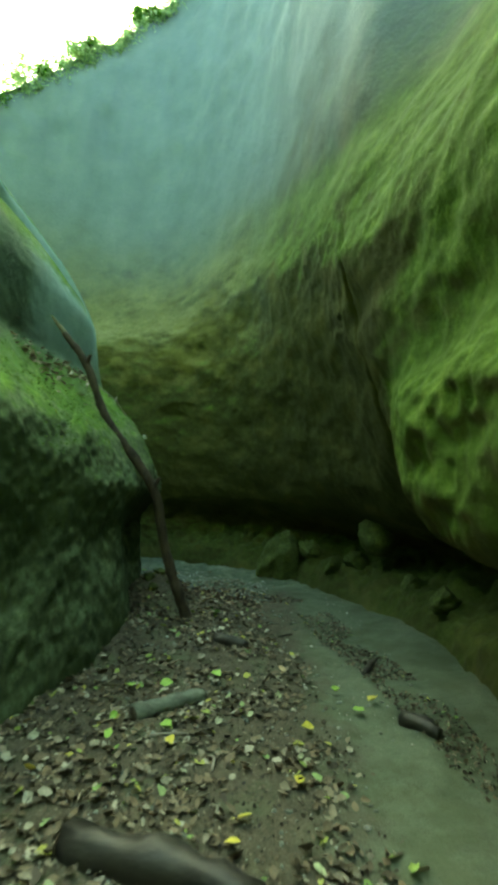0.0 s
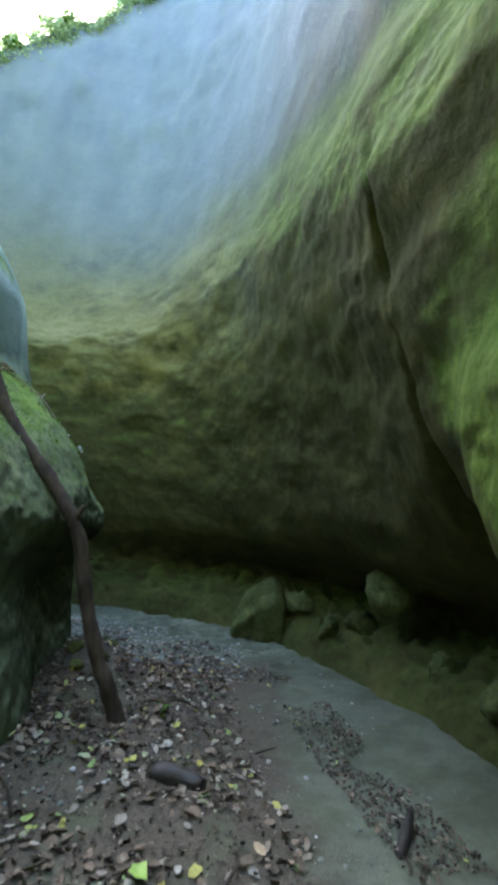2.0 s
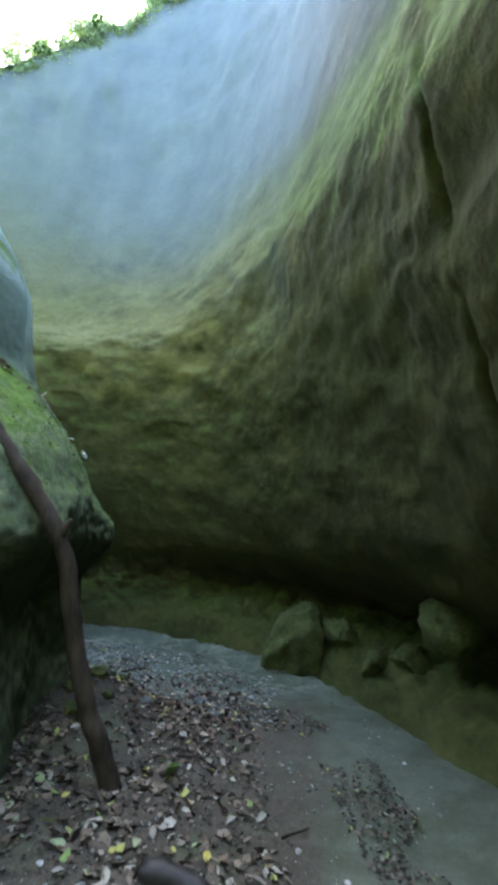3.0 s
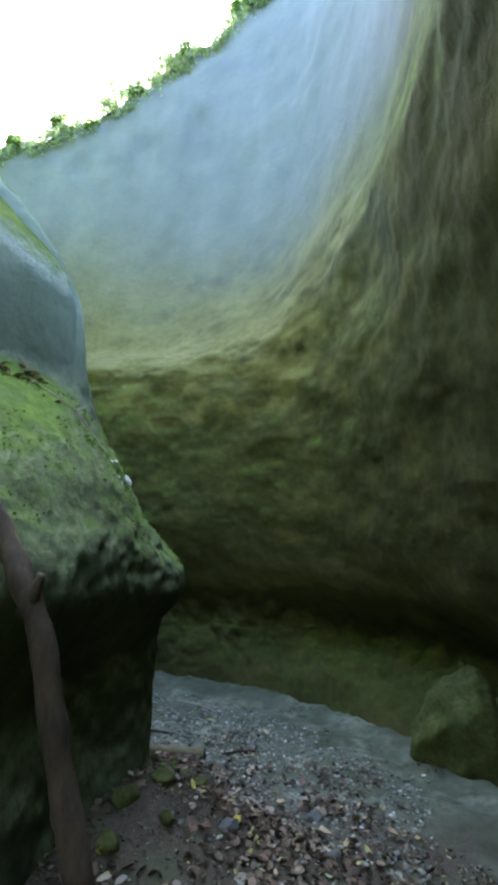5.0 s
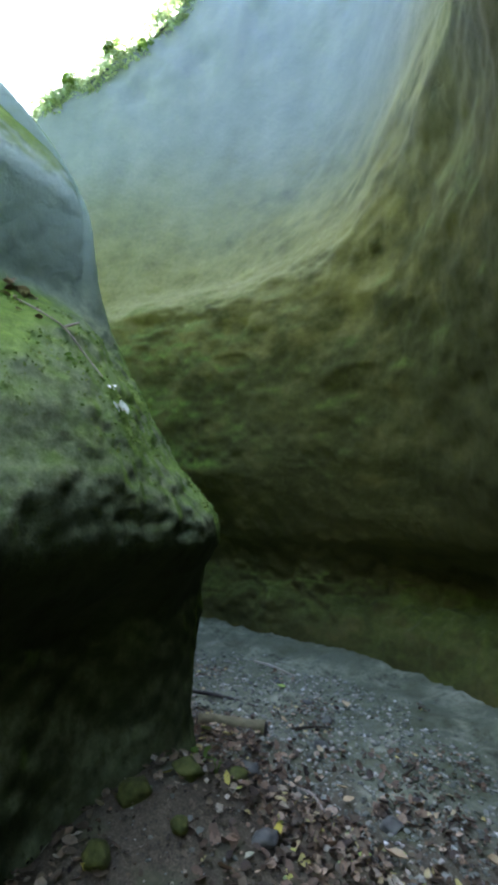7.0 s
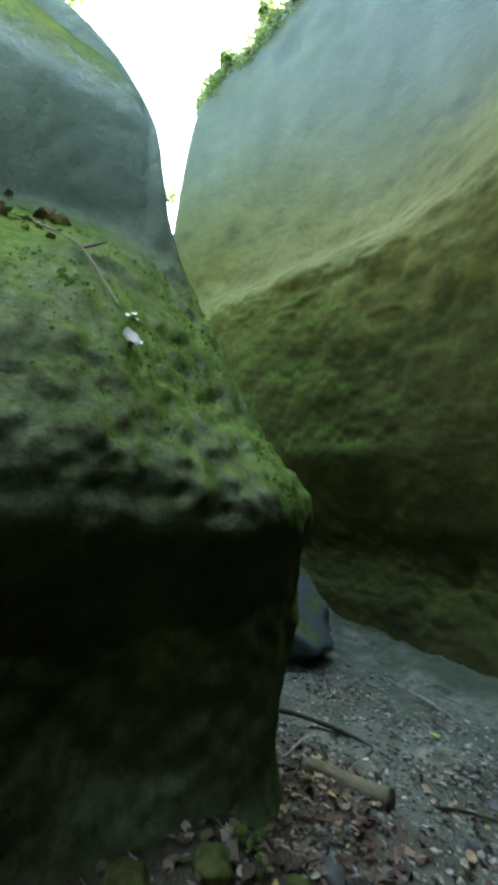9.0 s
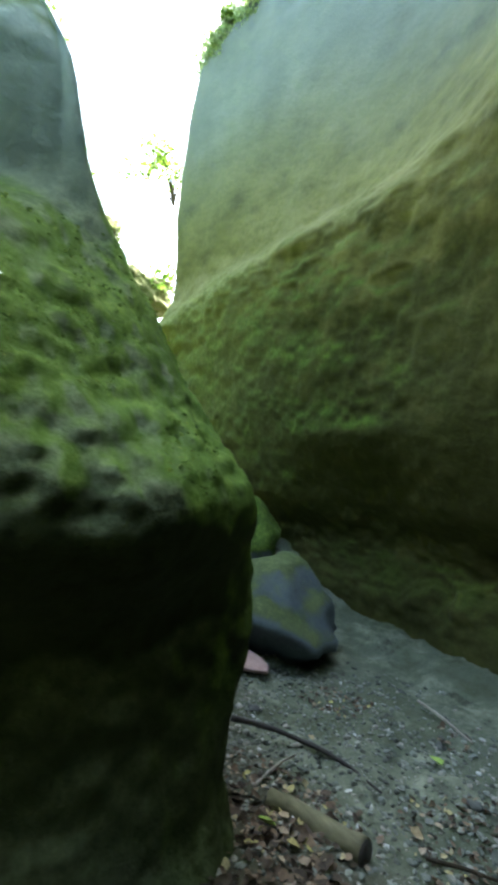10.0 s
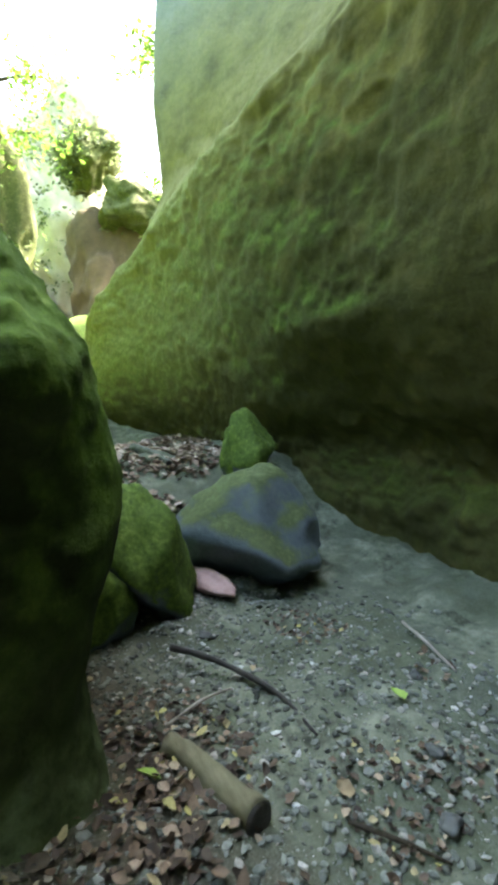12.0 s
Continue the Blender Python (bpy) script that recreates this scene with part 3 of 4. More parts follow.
boulder(-3.20, 7.93, 0.10, (0.31, 0.10, 0.075), 14, 22, "pale pink slab of stone lying on wet gravel", PINK_STONE, "stone", 0.10, 3)
for i, (x, y, r, turn) in enumerate([(-1.30, 8.14, 0.050, 20), (-1.06, 7.97, 0.060, -10), (-0.30, 7.05, 0.08, 30), (-0.95, 7.62, 0.07, 60), (-2.38, 8.80, 0.05, 15),
                                     (-0.62, 6.35, 0.09, 70), (-0.98, 6.75, 0.08, 0), (-1.75, 8.45, 0.05, 40), (-2.6, 7.7, 0.06, 10), (-0.1, 6.6, 0.07, 80)]):
    s = boulder(x, y, on_ground(x, y) + r * 0.15, (r * 0.85, r * 0.65, r * 0.5), turn, 30 + i, "small dark wet stone half sunk in the gravel",
                BOULDER_GREY, "stone", 0.22, 9, 3)
    tagged(s, group="loose stones on the gravel")


def bank_top(x, y):
    """The sloping bank at the foot of the eastern cliff."""
    hit = foot_tree.ray_cast(Vector((x, y, 1.0)), Vector((0, 0, -1)), 1.2)
    return hit[0].z if hit[0] else on_ground(x, y)


for i, (x, y, size) in enumerate([(1.62, 7.25, 0.20), (1.38, 7.55, 0.24), (1.05, 8.05, 0.22), (2.02, 5.95, 0.18), (2.1, 5.2, 0.2)]):
    rubble = boulder(x, y, bank_top(x, y) + size * 0.08, (size, size * 0.75, size * 0.8), 55 * i, 60 + i, "mossy block of fallen rock at the cliff foot", MOSSY_BLOCK, "boulder", 0.26, 12, 4)
    tagged(rubble, group="fallen blocks at the cliff foot")


# ---- wood ----
def limb(points, radii, sides=12, seed=0, knobs=0.2):
    """A tapered, knobbly, slightly bent tube through the points."""
    pts, rad = np.array(points, float), np.array(radii, float)
    run = np.concatenate([[0], np.cumsum(np.linalg.norm(pts[1:] - pts[:-1], axis=1))])
    steps = max(6, int(run[-1] / max(0.012, rad.mean() * 0.8)))
    line = hermite(run, np.column_stack([pts, rad]), np.linspace(0, run[-1], steps))
    bm = bmesh.new()
    rings = []
    for i, (x, y, z, r) in enumerate(line):
        ahead = Vector(line[min(i + 1, steps - 1), :3] - line[max(i - 1, 0), :3]).normalized()
        side = ahead.cross(Vector((0.3, 0.2, 0.93))).normalized()
        up = side.cross(ahead)
        ring = []
        for k in range(sides):
            a = 2 * math.pi * k / sides
            way = side * math.cos(a) + up * math.sin(a)
            q = Vector((x, y, z)) + way * r
            ring.append(bm.verts.new(Vector((x, y, z)) + way * r * (1 + knobs * (2.0 * noise.noise(q * 8 + Vector((seed, 0, 0))) + 1.3 * noise.noise(q * 26 + Vector((seed, 3, 0)))))))
        rings.append(ring)
    for a, b in zip(rings, rings[1:]):
        for k in range(sides):
            bm.faces.new((a[k], a[(k + 1) % sides], b[(k + 1) % sides], b[k]))
    bm.faces.new(rings[0][::-1])
    bm.faces.new(rings[-1])
    return bm


def anchor(name, x, y, z, label, category, group=""):
    ob = new(name)
    ob.empty_display_size = 0.1
    ob.matrix_world = pose(x, y, z)
    return tagged(ob, label, category, group)


def shifted(points, x, y, z):
    return [(a - x, b - y, c - z) for a, b, c in points]


def branch(points, radii, label, material=BARK, stubs=(), seed=1, category="branch", tip=None):
    x, y, z = points[0]
    ob = anchor("branch", x, y, z, label, category)
    part("stem", limb(shifted(points, x, y, z), radii, 14, seed, 0.15), material, ob)
    for a, b, r in stubs:
        part("stub", limb(shifted([a, b], x, y, z), [r, r * 0.45], 8, seed + 3), material, ob)
    if tip:
        part("broken_end", limb(shifted(tip, x, y, z), [radii[-1] * 0.95, radii[-1] * 0.2], 8, seed + 5), PALE_WOOD, ob, "pale splintered end")
    return ob


branch([(-0.52, 5.22, 0.12), (-0.645, 5.15, 0.45), (-0.775, 5.10, 0.80), (-0.93, 4.98, 1.45), (-1.22, 4.93, 1.85), (-1.43, 4.90, 2.13), (-1.67, 4.85, 2.67), (-1.88, 4.82, 2.93)],
       [0.058, 0.053, 0.050, 0.046, 0.048, 0.042, 0.037, 0.030],
       "dead brown branch propped against the mossy rock ledge", BRANCH_BARK,
       [((-0.95, 4.98, 1.42), (-0.86, 4.93, 1.56), 0.035), ((-1.43, 4.90, 2.1), (-1.55, 4.86, 2.04), 0.03), ((-1.66, 4.85, 2.62), (-1.60, 4.80, 2.72), 0.03)], 4,
       tip=[(-1.87, 4.82, 2.92), (-2.02, 4.80, 3.10)])


def log(a, b, r, label, material, end, taper=0.85, lift=0.35, seed=2):
    za, zb = on_ground(*a) + r * lift, on_ground(*b) + r * lift
    mid = ((a[0] + b[0]) / 2 + 0.01, (a[1] + b[1]) / 2 + 0.015, (za + zb) / 2 + r * 0.1)
    ob = anchor("log", a[0], a[1], za, label, "log")
    points = shifted([(*a, za), mid, (*b, zb)], a[0], a[1], za)
    trunk = part("trunk", limb(points, [r, r * 0.97, r * taper], 12, seed, 0.2), material, ob)
    for at, k in ((points[0], 1.0), (points[-1], taper)):
        way = (Vector(points[-1]) - Vector(points[0])).normalized() * (-0.012 if at is points[0] else 0.012)
        part("end_grain", limb([at, tuple(Vector(at) + way)], [r * k * 0.92, r * k * 0.80], 12, seed + 1, 0.1), end, trunk, "broken end grain")
    return ob


log((-0.63, 3.26), (-0.22, 3.56), 0.055, "short grey-green rotten log lying on dead leaves", GREY_WOOD, BARK, 0.8, 0.5)
log((-0.64, 2.10), (0.12, 1.88), 0.08, "thick dark wet log lying on dead leaves", WET_WOOD, BARK, 0.9, 0.3, 6)
log((-0.22, 4.62), (0.08, 4.58), 0.05, "short dark wet log on leaf litter", WET_WOOD, BARK, 0.9, 0.5, 8)
log((-1.70, 7.27), (-1.26, 7.42), 0.045, "bleached piece of split wood with a dark wet end", PALE_WOOD, WET_WOOD, 1.15, 0.8, 12)
log((1.09, 3.36), (1.24, 3.16), 0.055, "chunk of black rotten wood on wet sand", WET_WOOD, WET_WOOD, 0.8, 0.5, 15)
log((-5.6, 7.9), (-5.0, 8.15), 0.05, "weathered grey branch lying in the leaf pile", GREY_WOOD, WET_WOOD, 0.7, 0.8, 18)
branch([(-2.45, 7.47, 0.09), (-2.2, 7.62, 0.10), (-1.84, 7.78, 0.08), (-1.55, 7.80, 0.07)], [0.020, 0.016, 0.012, 0.006], "thin dark wet branch lying on gravel", WET_WOOD, (), 9)
branch([(-2.15, 8.72, 0.06), (-1.95, 8.66, 0.08), (-1.65, 8.60, 0.06)], [0.010, 0.009, 0.005], "thin pale twig lying on wet sand", ROOT, (), 13, "twig")
branch([(1.00, 4.15, 0.03), (1.12, 4.35, 0.07), (1.24, 4.62, 0.04)], [0.025, 0.03, 0.016], "piece of black driftwood on wet sand", WET_WOOD, (), 14)


for i, (x, y, turn, length) in enumerate([(-0.5, 3.0, 20, 0.25), (0.2, 3.9, 70, 0.2), (-0.8, 4.2, 130, 0.3), (-0.1, 2.7, 100, 0.18), (-0.3, 5.7, 15, 0.3), (0.1, 6.3, 60, 0.22),
                                          (-0.6, 6.9, 150, 0.25), (-1.2, 7.7, 35, 0.3), (-0.4, 7.6, 80, 0.2), (-1.9, 7.3, 110, 0.35), (-0.7, 3.6, 160, 0.28), (0.4, 5.2, 40, 0.2)]):
    dx, dy = math.cos(radians(turn)) * length, math.sin(radians(turn)) * length
    branch([(x, y, on_ground(x, y) + 0.012), (x + dx * 0.5 + 0.02, y + dy * 0.5, on_ground(x + dx * 0.5, y + dy * 0.5) + 0.03), (x + dx, y + dy, on_ground(x + dx, y + dy) + 0.014)],
           [0.008, 0.007, 0.004], "thin dead twig lying among fallen leaves", ROOT if i % 3 == 0 else BARK, (), 60 + i, "twig")["group"] = "twigs on the floor"
for i, (x, y, size) in enumerate([(-1.02, 6.28, 0.08), (-0.90, 6.52, 0.06), (-1.10, 6.05, 0.09), (-0.86, 6.05, 0.05), (-1.00, 5.75, 0.07)]):
    tagged(boulder(x, y, on_ground(x, y) + size * 0.3, (size, size * 0.8, size * 0.7), 40 * i, 80 + i, "small mossy stone beside the rock ledge", MOSSY_BLOCK, "stone", 0.2, 9, 3), group="mossy stones by the ledge")


# ---- leaves ----
def leaf_shape(size, bend, rng):
    """Outline and folded midrib of one pointed leaf, (verts, faces)."""
    w = size * rng.uniform(0.25, 0.42)
    ring = [(-0.5, 0.0), (-0.22, 0.85), (0.12, 1.0), (0.36, 0.55), (0.5, 0.0), (0.36, -0.55), (0.12, -1.0), (-0.22, -0.85)]
    ring = [(a + rng.uniform(-0.07, 0.07), b * rng.uniform(0.65, 1.2)) for a, b in ring]
    verts = [(a * size, b * w, bend * size * (abs(b) * 0.35 + (a * 1.6) ** 2 * 0.3) + rng.uniform(-0.03, 0.03) * size) for a, b in ring]
    verts += [(-0.2 * size, 0, 0), (0.15 * size, 0, 0)]
    faces = [(0, 8, 1), (1, 8, 9, 2), (2, 9, 3), (3, 9, 4), (4, 9, 5), (5, 9, 6), (6, 9, 8, 7), (7, 8, 0)]
    return verts, faces


def scatter(name, count, place, size, material, label, category, seed, tilt=0.36, height=None):
    """Many loose leaves as one object; place(rng) gives x, y or None."""
    rng = random.Random(seed)
    spots = []
    while len(spots) < count:
        p = place(rng)
        if p:
            spots.append(p)
    zs = height(spots) if height else ground_height(np.array([p[0] for p in spots]), np.array([p[1] for p in spots]))
    verts, faces = [], []
    for p, z in zip(spots, zs):
        v, f = leaf_shape(rng.uniform(*size), rng.uniform(-0.3, 0.9), rng)
        m = pose(p[0], p[1], float(z) + rng.uniform(0.004, 0.022)) @ Euler((rng.gauss(0, tilt), rng.gauss(0, tilt), rng.uniform(0, 6.28))).to_matrix().to_4x4()
        k = len(verts)
        verts += [m @ Vector(q) for q in v]
        faces += [tuple(k + i for i in q) for q in f]
    return tagged(raw(name, verts, faces, material), label, category, kind="stuff")


def patch_value(x, y, size, seed):
    return noise.noise(Vector((x / size, y / size, seed * 7.7)))


def leaf_floor(rng):
    x, y = rng.uniform(-1.35, 0.95), rng.uniform(0.7, 6.9)
    edge = 0.62 - 0.085 * (y - 2.5) if y < 6 else 0.30 - 0.5 * (y - 6)
    return (x, y) if x < edge + 0.22 * patch_value(x, y, 0.5, 1) + rng.gauss(0, 0.07) and rng.random() < 0.55 + 0.9 * patch_value(x, y, 0.35, 8) else None


def sand_streak(rng):
    x, y = rng.uniform(0.5, 1.5), rng.uniform(2.2, 7.0)
    return (x, y) if abs(x - 1.2 + 0.17 * (y - 4.2)) < 0.22 and patch_value(x, y, 0.45, 2) > -0.05 else None


def gravel_leaves(rng):
    x, y = rng.uniform(-2.6, 0.5), rng.uniform(6.6, 8.7)
    return (x, y) if patch_value(x, y, 0.5, 3) > 0.02 + 0.25 * (y - 7.4) else None


def hollow_leaves(rng):
    x, y = rng.gauss(-1.45, 0.28), rng.gauss(7.15, 0.16)
    return (x, y)


def corner_leaves(rng):
    x, y = rng.gauss(-0.42, 0.30), rng.gauss(6.75, 0.42)
    return (x, y) if patch_value(x, y, 0.4, 10) > -0.2 else None


def pile_leaves(rng):
    x, y = rng.uniform(-7.0, -4.3), rng.uniform(7.3, 9.0)
    return (x, y) if patch_value(x, y, 0.6, 4) > -0.25 else None


scatter("leaf_litter", 6000, leaf_floor, (0.014, 0.075), LITTER, "brown and grey dead leaves covering the damp gorge floor", "leaf litter", 11)
CRUMBS = leaf_material("leaf_crumbs", (0.0, (0.022, 0.018, 0.012)), (0.5, (0.065, 0.052, 0.033)), (0.85, (0.15, 0.12, 0.08)), (1.0, (0.34, 0.30, 0.22)))


def litter_crumbs(rng):
    x, y = rng.uniform(-1.35, 0.95), rng.uniform(0.9, 6.9)
    edge = 0.66 - 0.085 * (y - 2.5) if y < 6 else 0.34 - 0.5 * (y - 6)
    return (x, y) if x < edge + 0.25 * patch_value(x, y, 0.5, 1) + rng.gauss(0, 0.05) else None


scatter("leaf_litter", 9000, litter_crumbs, (0.006, 0.028), CRUMBS, "fine dark crumbs of rotten leaves on damp soil", "leaf litter", 19, 0.5)
scatter("leaf_litter", 2600, sand_streak, (0.006, 0.030), CRUMBS, "matted dark plant debris on wet sand", "leaf litter", 20, 0.5)
scatter("leaf_litter", 700, sand_streak, (0.012, 0.045), LITTER, "strip of dark leaf debris on wet sand", "leaf litter", 12)
scatter("leaf_litter", 2200, gravel_leaves, (0.010, 0.042), BROWN_LITTER, "scattered dead leaves on grey gravel", "leaf litter", 13)
scatter("leaf_litter", 1000, corner_leaves, (0.014, 0.07), BROWN_LITTER, "heap of brown leaves beside the corner of the ledge", "leaf litter", 18, 0.5)
scatter("leaf_litter", 260, hollow_leaves, (0.03, 0.075), BROWN_LITTER, "brown leaves caught in a hollow under the ledge", "leaf litter", 14)
scatter("leaf_litter", 1700, pile_leaves, (0.05, 0.12), BRIGHTENED_LITTER, "bank of pale dead leaves behind the boulders", "leaf litter", 15)

LEAF_LABEL = {"YELLOW": "fallen yellow leaf lying on the gorge floor", "LIME": "fallen lime-green leaf lying on the gorge floor", "TAN": "pale tan dead leaf lying on the gorge floor"}
rng = random.Random(77)
for kind, mat, spots in (("YELLOW", YELLOW, [(0.34, 2.62), (-0.96, 2.50), (0.02, 2.18), (0.06, 2.32), (-0.60, 6.42), (0.45, 3.2), (0.95, 3.6), (-0.35, 2.95)]),
                         ("LIME", LIME, [(-0.74, 3.2), (0.04, 2.02), (-0.69, 2.9), (-1.58, 8.21), (-1.56, 7.16), (-0.4, 3.1), (0.72, 3.75), (0.82, 3.45), (-0.15, 3.9), (-0.5, 3.75), (-0.75, 3.7)]),
                         ("TAN", TAN, [(0.17, 7.05), (-2.04, 7.75), (-0.55, 7.1), (-0.62, 7.18), (-0.9, 7.5), (-1.3, 7.75), (-0.2, 6.75), (-1.05, 8.3), (0.36, 4.12), (-0.1, 5.2), (-0.35, 5.6)])):
    for x, y in spots:
        v, f = leaf_shape(rng.uniform(0.06, 0.11), rng.uniform(0.2, 0.9), rng)
        bm = bmesh.new()
        vs = [bm.verts.new(q) for q in v]
        for q in f:
            bm.faces.new([vs[i] for i in q])
        ob = part("leaf", bm, mat)
        ob.matrix_world = pose(x, y, on_ground(x, y) + 0.03, rng.gauss(0, 14), rng.gauss(0, 14), rng.uniform(0, 360))
        tagged(ob, LEAF_LABEL[kind], "leaf", "bright fallen leaves")


# ---- gravel ----
def pebbles(name, count, place, size, label, seed):
    rng = random.Random(seed)
    bm = bmesh.new()
    bmesh.ops.create_icosphere(bm, subdivisions=1, radius=1)
    base, tris = [v.co.copy() for v in bm.verts], [[v.index for v in f.verts] for f in bm.faces]
    bm.free()
    spots = []
    while len(spots) < count:
        p = place(rng)
        if p:
            spots.append(p)
    zs = ground_height(np.array([p[0] for p in spots]), np.array([p[1] for p in spots]))
    verts, faces = [], []
    for (x, y), z in zip(spots, zs):
        r = size[0] + (size[1] - size[0]) * rng.random() ** 5
        m = pose(x, y, float(z) + r * 0.15, rng.uniform(-20, 20), rng.uniform(-20, 20), rng.uniform(0, 360)) @ Matrix.Diagonal((r, r * rng.uniform(0.6, 0.9), r * rng.uniform(0.4, 0.65), 1))
        k = len(verts)
        verts += [m @ (q * rng.uniform(0.62, 1.2)) for q in base]
        faces += [tuple(k + i for i in q) for q in tris]
    return tagged(raw(name, verts, faces, PEBBLE, True), label, "gravel", kind="stuff")


def gravel_bed(rng):
    x, y = rng.uniform(-3.3, 0.4), rng.uniform(6.7, 9.2)
    return (x, y) if y < 8.9 + 0.1 * x + 0.35 * patch_value(x, y, 0.5, 5) - 0.6 * max(0, x + 1.2) + rng.gauss(0, 0.12) else None


def path_grit(rng):
    x, y = rng.uniform(-1.2, 1.4), rng.uniform(1.0, 7.0)
    return (x, y) if patch_value(x, y, 0.6, 6) > -0.05 else None


pebbles("gravel", 18000, gravel_bed, (0.003, 0.026), "grey gravel and pebbles on the gorge floor", 21)
pebbles("gravel", 1800, path_grit, (0.005, 0.024), "scattered grit and small stones on damp soil", 22)


# ---- plants ----
ledge_tree = BVHTree.FromPolygons([v.co[:] for v in cliff_west.data.vertices], [p.vertices[:] for p in cliff_west.data.polygons])


def on_ledge(x, y, below=2.95):
    """The top of the western rock under a height, at x, y."""
    hit = ledge_tree.ray_cast(Vector((x, y, below)), Vector((0, 0, -1)))
    return (x, y, hit[0].z if hit[0] else 2.0)


def sprout(x, y, z, size, count, label, seed, material=GREEN, spread=1.0, rise=1.0, nod=0):
    rng = random.Random(seed)
    ob = anchor("seedling", x, y, z, label, "plant", "small plants")
    for _ in range(count):
        a = rng.uniform(0, 6.28)
        tip = Vector((math.cos(a) * size * spread * rng.uniform(0.4, 1), math.sin(a) * size * spread * rng.uniform(0.4, 1), size * rise * rng.uniform(0.6, 1.2)))
        stem = part("stem", limb([(0, 0, -0.01), tuple(tip * 0.55 + Vector((0, 0, size * 0.12))), tuple(tip)], [0.0035, 0.003, 0.002], 5, seed), GREEN, ob)
        v, f = leaf_shape(size * rng.uniform(0.7, 1.0), 0.4, rng)
        bm = bmesh.new()
        vs = [bm.verts.new(q) for q in v]
        for q in f:
            bm.faces.new([vs[i] for i in q])
        leaf = part("leaf", bm, material, stem)
        leaf.matrix_local = Matrix.Translation(tip) @ pose(0, 0, 0, rng.uniform(-25, 25), rng.uniform(-25, 25) + nod, 0 if nod else math.degrees(a))
    return ob


sprout(-0.27, 5.45, on_ground(-0.27, 5.45), 0.07, 7, "small bright green seedling in leaf litter", 1)
sprout(-1.05, 6.45, on_ground(-1.05, 6.45), 0.05, 6, "small green seedling beside the rock ledge", 2)
sprout(-0.93, 6.40, on_ground(-0.93, 6.40), 0.04, 5, "small green seedling beside the rock ledge", 3)
sprout(*on_ledge(-1.29, 5.99), 0.065, 9, "plant with pale shining leaves on the mossy ledge", 4, WHITE, 0.8, 0.5, 55)
sprout(*on_ledge(-1.42, 6.04), 0.035, 3, "plant with pale shining leaves on the mossy ledge", 6, WHITE, 1.0, 0.5, 55)
sprout(*on_ledge(-1.40, 5.80), 0.04, 4, "green seedling on the mossy ledge", 5)
branch([(x, y, on_ledge(x, y)[2] + 0.025) for x, y in ((-1.80, 5.75), (-1.70, 5.80), (-1.62, 5.88), (-1.52, 5.94), (-1.42, 5.98))], [0.004, 0.005, 0.005, 0.004, 0.002],
       "bare pale root hanging over the mossy ledge", ROOT, [((-1.62, 5.88, on_ledge(-1.62, 5.88)[2] + 0.02), (-1.63, 5.98, on_ledge(-1.63, 5.98)[2] + 0.09), 0.008)], 21, "root")
branch([(-1.40, 5.30, 2.02), (-1.33, 5.42, 1.93), (-1.30, 5.55, 1.92)], [0.008, 0.007, 0.004], "short bare root on the mossy ledge", ROOT, (), 22, "root")


def ledge_leaves(rng):
    return rng.gauss(-1.98, 0.12), rng.uniform(4.2, 5.9)


scatter("leaf_litter", 240, ledge_leaves, (0.03, 0.075), BRIGHTENED_LITTER, "pale dead leaves caught on the rock ledge", "leaf litter", 16,
        height=lambda spots: [on_ledge(p[0], p[1])[2] for p in spots])


def foliage(bm, centre, radius, count, size, rng):
    for _ in range(count):
        way = Vector((rng.gauss(0, 1), rng.gauss(0, 1), rng.gauss(0, 0.8)))
        p = Vector(centre) + way.normalized() * radius * rng.random() ** 0.45
        v, f = leaf_shape(size * rng.uniform(0.6, 1.3), 0.4, rng)
        m = Matrix.Translation(p) @ Euler((rng.uniform(-1, 1), rng.uniform(-1, 1), rng.uniform(0, 6.28))).to_matrix().to_4x4()
        vs = [bm.verts.new(m @ Vector(q)) for q in v]
        for q in f:
            bm.faces.new([vs[i] for i in q])


def bush(x, y, z, size, seed, label="leafy green bush growing on the cliff rim", leaves=900, group="bushes on the rim"):
    rng = random.Random(seed)
    ob = anchor("bush", x, y, z, label, "bush", group)
    crown = bmesh.new()
    for _ in range(6):
        tip = (rng.gauss(0, 0.5) * size, rng.gauss(0, 0.5) * size, rng.uniform(0.35, 1.0) * size)
        part("stem", limb([(0, 0, -0.3), (tip[0] * 0.4, tip[1] * 0.4, tip[2] * 0.6), tip], [0.03 * size, 0.02 * size, 0.006 * size], 6, seed), BARK, ob)
        foliage(crown, tip, size * rng.uniform(0.3, 0.5), leaves // 6, 0.11 * size ** 0.5, rng)
    part("crown", crown, GREEN, ob)
    return ob


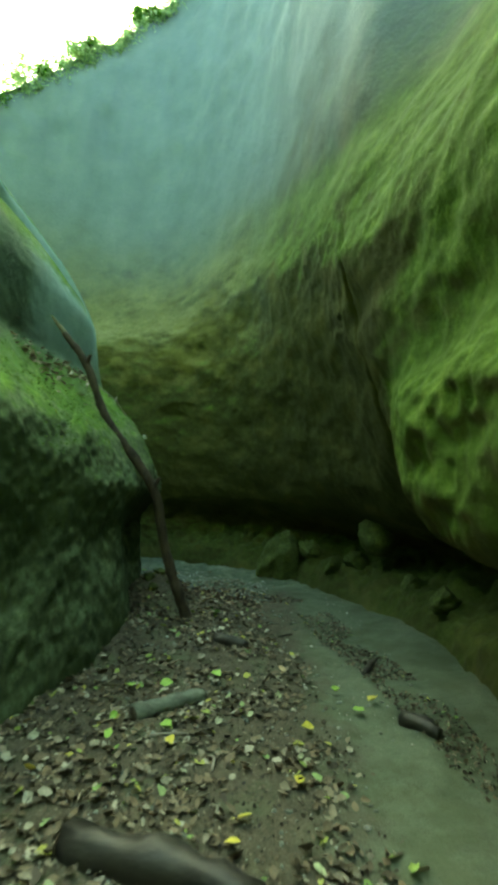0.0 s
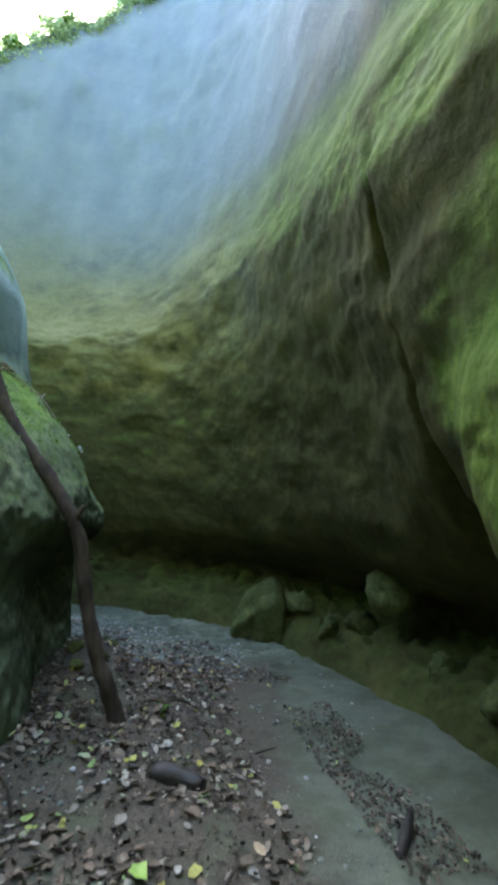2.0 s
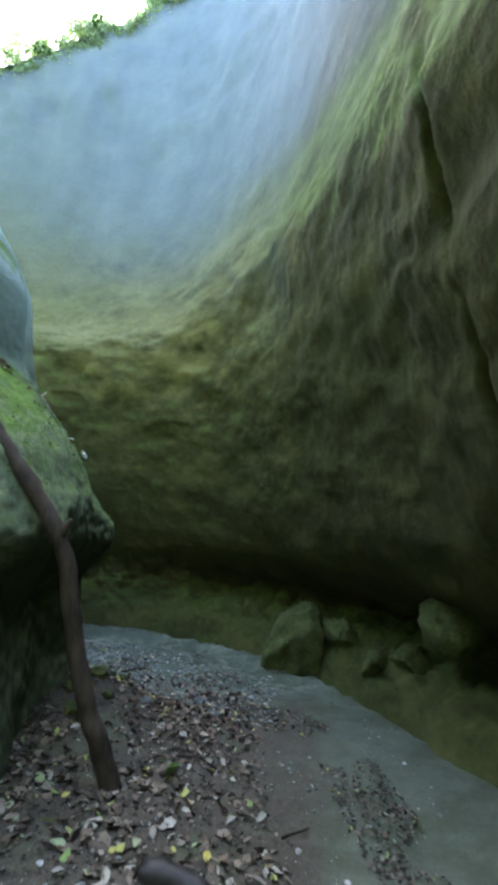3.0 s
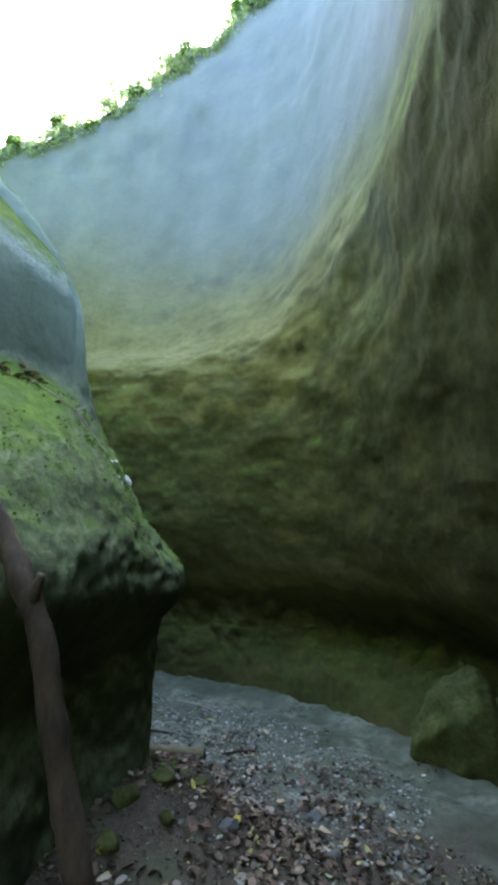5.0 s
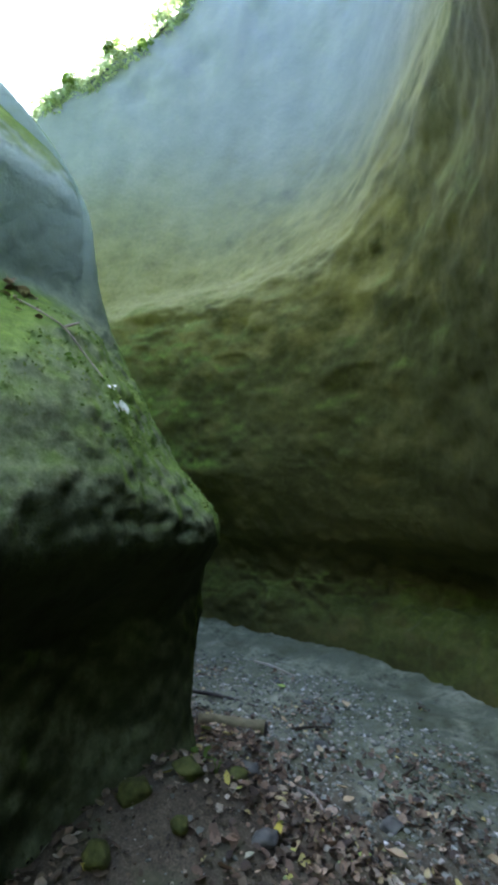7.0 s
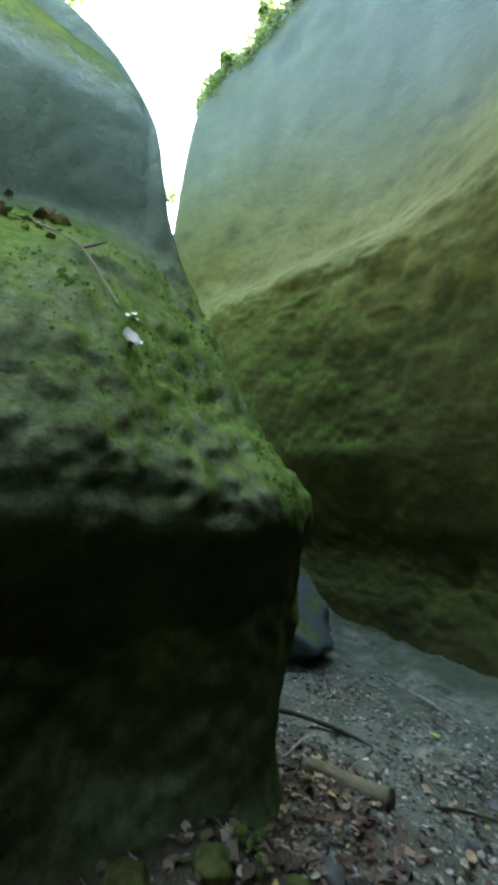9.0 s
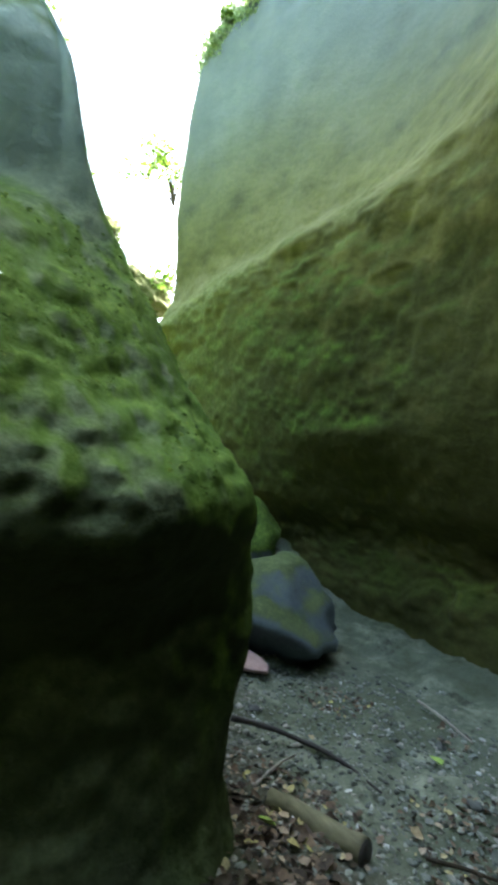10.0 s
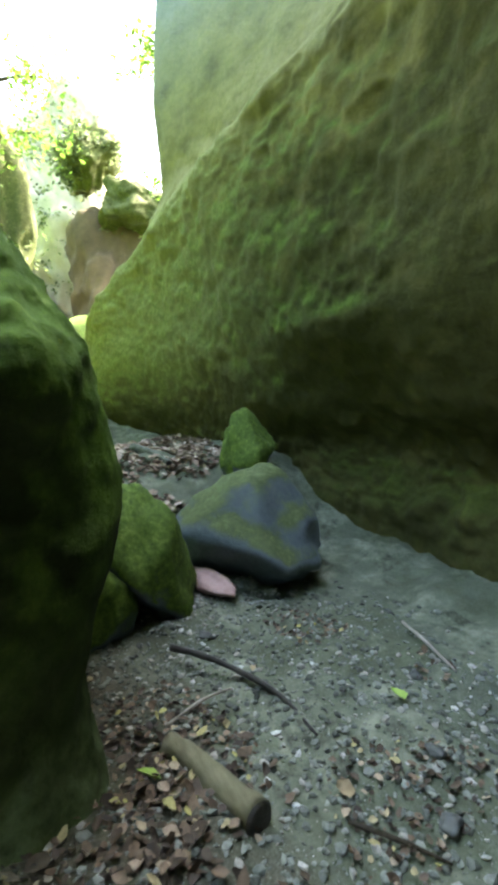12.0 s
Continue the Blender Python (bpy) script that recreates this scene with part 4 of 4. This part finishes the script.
def tree(x, y, z, height, seed, lean=(0, 0), label="slender tree with light green leaves beyond the gorge"):
    rng = random.Random(seed)
    ob = anchor("tree", x, y, z, label, "tree", "trees beyond the gorge")
    top = (lean[0], lean[1], height)
    trunk = part("trunk", limb([(0, 0, -0.5), (lean[0] * 0.3 + 0.1, lean[1] * 0.3, height * 0.5), top], [height * 0.022, height * 0.016, height * 0.004], 8, seed), BARK, ob)
    crown = bmesh.new()
    for i in range(11):
        k = 0.35 + 0.65 * i / 10
        root = Vector((lean[0] * k * k, lean[1] * k * k, height * k))
        a = rng.uniform(0, 6.28)
        tip = root + Vector((math.cos(a), math.sin(a), 0.25)) * height * 0.28 * (1.15 - k * 0.7)
        part("limb", limb([tuple(root), tuple((root + tip) / 2 + Vector((0, 0, 0.1))), tuple(tip)], [height * 0.007, height * 0.005, height * 0.002], 6, seed + i), BARK, trunk)
        for f in (0.55, 0.8, 1.05):
            foliage(crown, root + (tip - root) * f, height * rng.uniform(0.06, 0.12), 130, 0.12, rng)
    part("crown", crown, GREEN, ob)
    return ob


def slope_tufts(rng):
    x, y = rng.uniform(-2.1, -1.15), rng.uniform(2.2, 7.0)
    return (x, y) if patch_value(x, y, 0.25, 9) > -0.05 and ledge_tree.ray_cast(Vector((x, y, 2.6)), Vector((0, 0, -1)), 1.4)[0] else None


TUFT = leaf_material("moss_tufts", (0.0, (0.08, 0.14, 0.03)), (0.5, (0.16, 0.26, 0.05)), (1.0, (0.28, 0.38, 0.09)), thin=0.5)
scatter("moss_tufts", 3600, slope_tufts, (0.008, 0.022), TUFT, "tufts of green moss and tiny herbs on the sloping ledge", "moss", 17, 0.7,
        height=lambda spots: [on_ledge(p[0], p[1], 2.6)[2] - 0.008 for p in spots])


def on_rim(x, y):
    hit = foot_tree.ray_cast(Vector((x, y, 40)), Vector((0, 0, -1)))
    return hit[0].z if hit[0] else 9.0


for i, (x, y, size) in enumerate([(-3.0, 10.9, 0.45), (-4.1, 10.7, 0.4), (-5.2, 10.4, 0.4), (-6.1, 9.9, 0.35), (-7.0, 9.6, 0.4), (-7.9, 9.8, 0.5),
                                  (-9.2, 12.0, 1.1), (-10.5, 12.6, 1.3), (-11.5, 11.6, 1.2), (-12.5, 10.6, 1.0)]):
    bush(x, y, on_rim(x, y) - 0.12, size, 300 + i)
west_z = lambda x, y: (lambda h: h[0].z if h[0] else 4.5)(ledge_tree.ray_cast(Vector((x, y, 40)), Vector((0, 0, -1))))
for i, (x, y, size) in enumerate([(-8.5, 4.6, 0.9), (-9.5, 5.0, 0.9), (-10.8, 4.8, 1.1), (-6.8, 4.2, 0.8)]):
    bush(x, y, west_z(x, y) - 0.05, size, 340 + i, "leafy green bush growing on the western rock")
tree(-11.0, 4.9, west_z(-11.0, 4.9), 6.5, 401, (0.6, 1.8))
tree(-9.0, 4.4, west_z(-9.0, 4.4), 5.5, 403, (-0.4, 1.6))
tree(-13.5, 6.0, 2.7, 8.0, 402, (0.3, 0.6))
boulder(-15.2, 9.3, 4.2, (1.7, 1.6, 2.5), 15, 46, "brown pillar of rock at the far end of the gorge", EARTH_ROCK, rough=0.30, facets=6, detail=5)
far_rocks = [boulder(-14.6, 10.0, 6.7, (1.2, 1.25, 0.9), 50, 47, "mossy overhanging rock at the far end of the gorge", MOSSY_BLOCK, rough=0.3, facets=7, detail=5),
             boulder(-15.4, 8.9, 8.4, (1.0, 0.85, 0.9), 30, 48, "rounded mossy rock high on the far slope", MOSSY_BLOCK, rough=0.3, facets=5, detail=5),
             boulder(-20.0, 9.2, 6.0, (3.0, 3.4, 6.4), 0, 52, "pale sunlit ridge overgrown with plants beyond the gorge", PALE_ROCK, rough=0.3, facets=7, detail=6)]
far_rocks.append(boulder(-12.6, 6.2, 5.0, (1.2, 1.0, 3.6), 20, 54, "tall mossy rock overgrown with leaves", MOSSY_BLOCK, rough=0.3, facets=7, detail=5))
far_rocks[2].matrix_world = pose(-20.0, 9.2, 6.0, 16, 0, 0)
boulder(-12.6, 7.7, 1.7, (2.0, 1.5, 1.7), 20, 49, "broad mossy bank closing the end of the gorge", rough=0.16, facets=0)


FAR_LEAVES = leaf_material("far_leaves", (0.0, (0.05, 0.075, 0.03)), (0.5, (0.13, 0.17, 0.075)), (1.0, (0.30, 0.36, 0.18)), thin=0.4)
# Pale leaf colours with the rim's sunlight and haze already in them.
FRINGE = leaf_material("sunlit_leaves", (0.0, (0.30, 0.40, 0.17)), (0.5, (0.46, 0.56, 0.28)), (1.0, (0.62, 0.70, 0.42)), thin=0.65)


def creepers(count, seed):
    """A ragged fringe of climbing plants along the lip of the high northern rim."""
    rng = random.Random(seed)
    bm = bmesh.new()
    lip = [v.co.copy() for v in cliff_east.data.vertices if 0.934 < (v.index % 420) / 420 < 0.950 and -8.6 < v.co.x < -1.0]
    made = 0
    while made < count:
        p = rng.choice(lip)
        rise = 0.25 + 0.9 * patch_value(p.x, p.y, 0.5, 12)
        p = p + Vector((rng.gauss(0, 0.08), rng.gauss(0.05, 0.12), rng.uniform(-0.35, max(0.05, rise))))
        foliage(bm, p, rng.uniform(0.06, 0.2), 9, 0.065, rng)
        made += 1
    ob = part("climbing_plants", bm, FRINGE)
    return tagged(ob, "light green climbing plants hanging over the cliff rim", "climbing plant", kind="stuff")


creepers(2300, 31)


def overgrowth(count, seed):
    """Leaves that clothe the rocks at the far end of the gorge in patches."""
    rng = random.Random(seed)
    bm = bmesh.new()
    spots = [ob.matrix_world @ v.co for ob in far_rocks for v in ob.data.vertices]
    made = 0
    while made < count:
        p = rng.choice(spots)
        if patch_value(p.y * 1.0, p.z, 0.7, 15) > 0.0:
            foliage(bm, p, rng.uniform(0.1, 0.45), 9, 0.12, rng)
            made += 1
    return tagged(part("climbing_plants", bm, FAR_LEAVES), "leafy plants clothing the sunlit rocks beyond the gorge", "climbing plant", kind="stuff")


overgrowth(1600, 33)
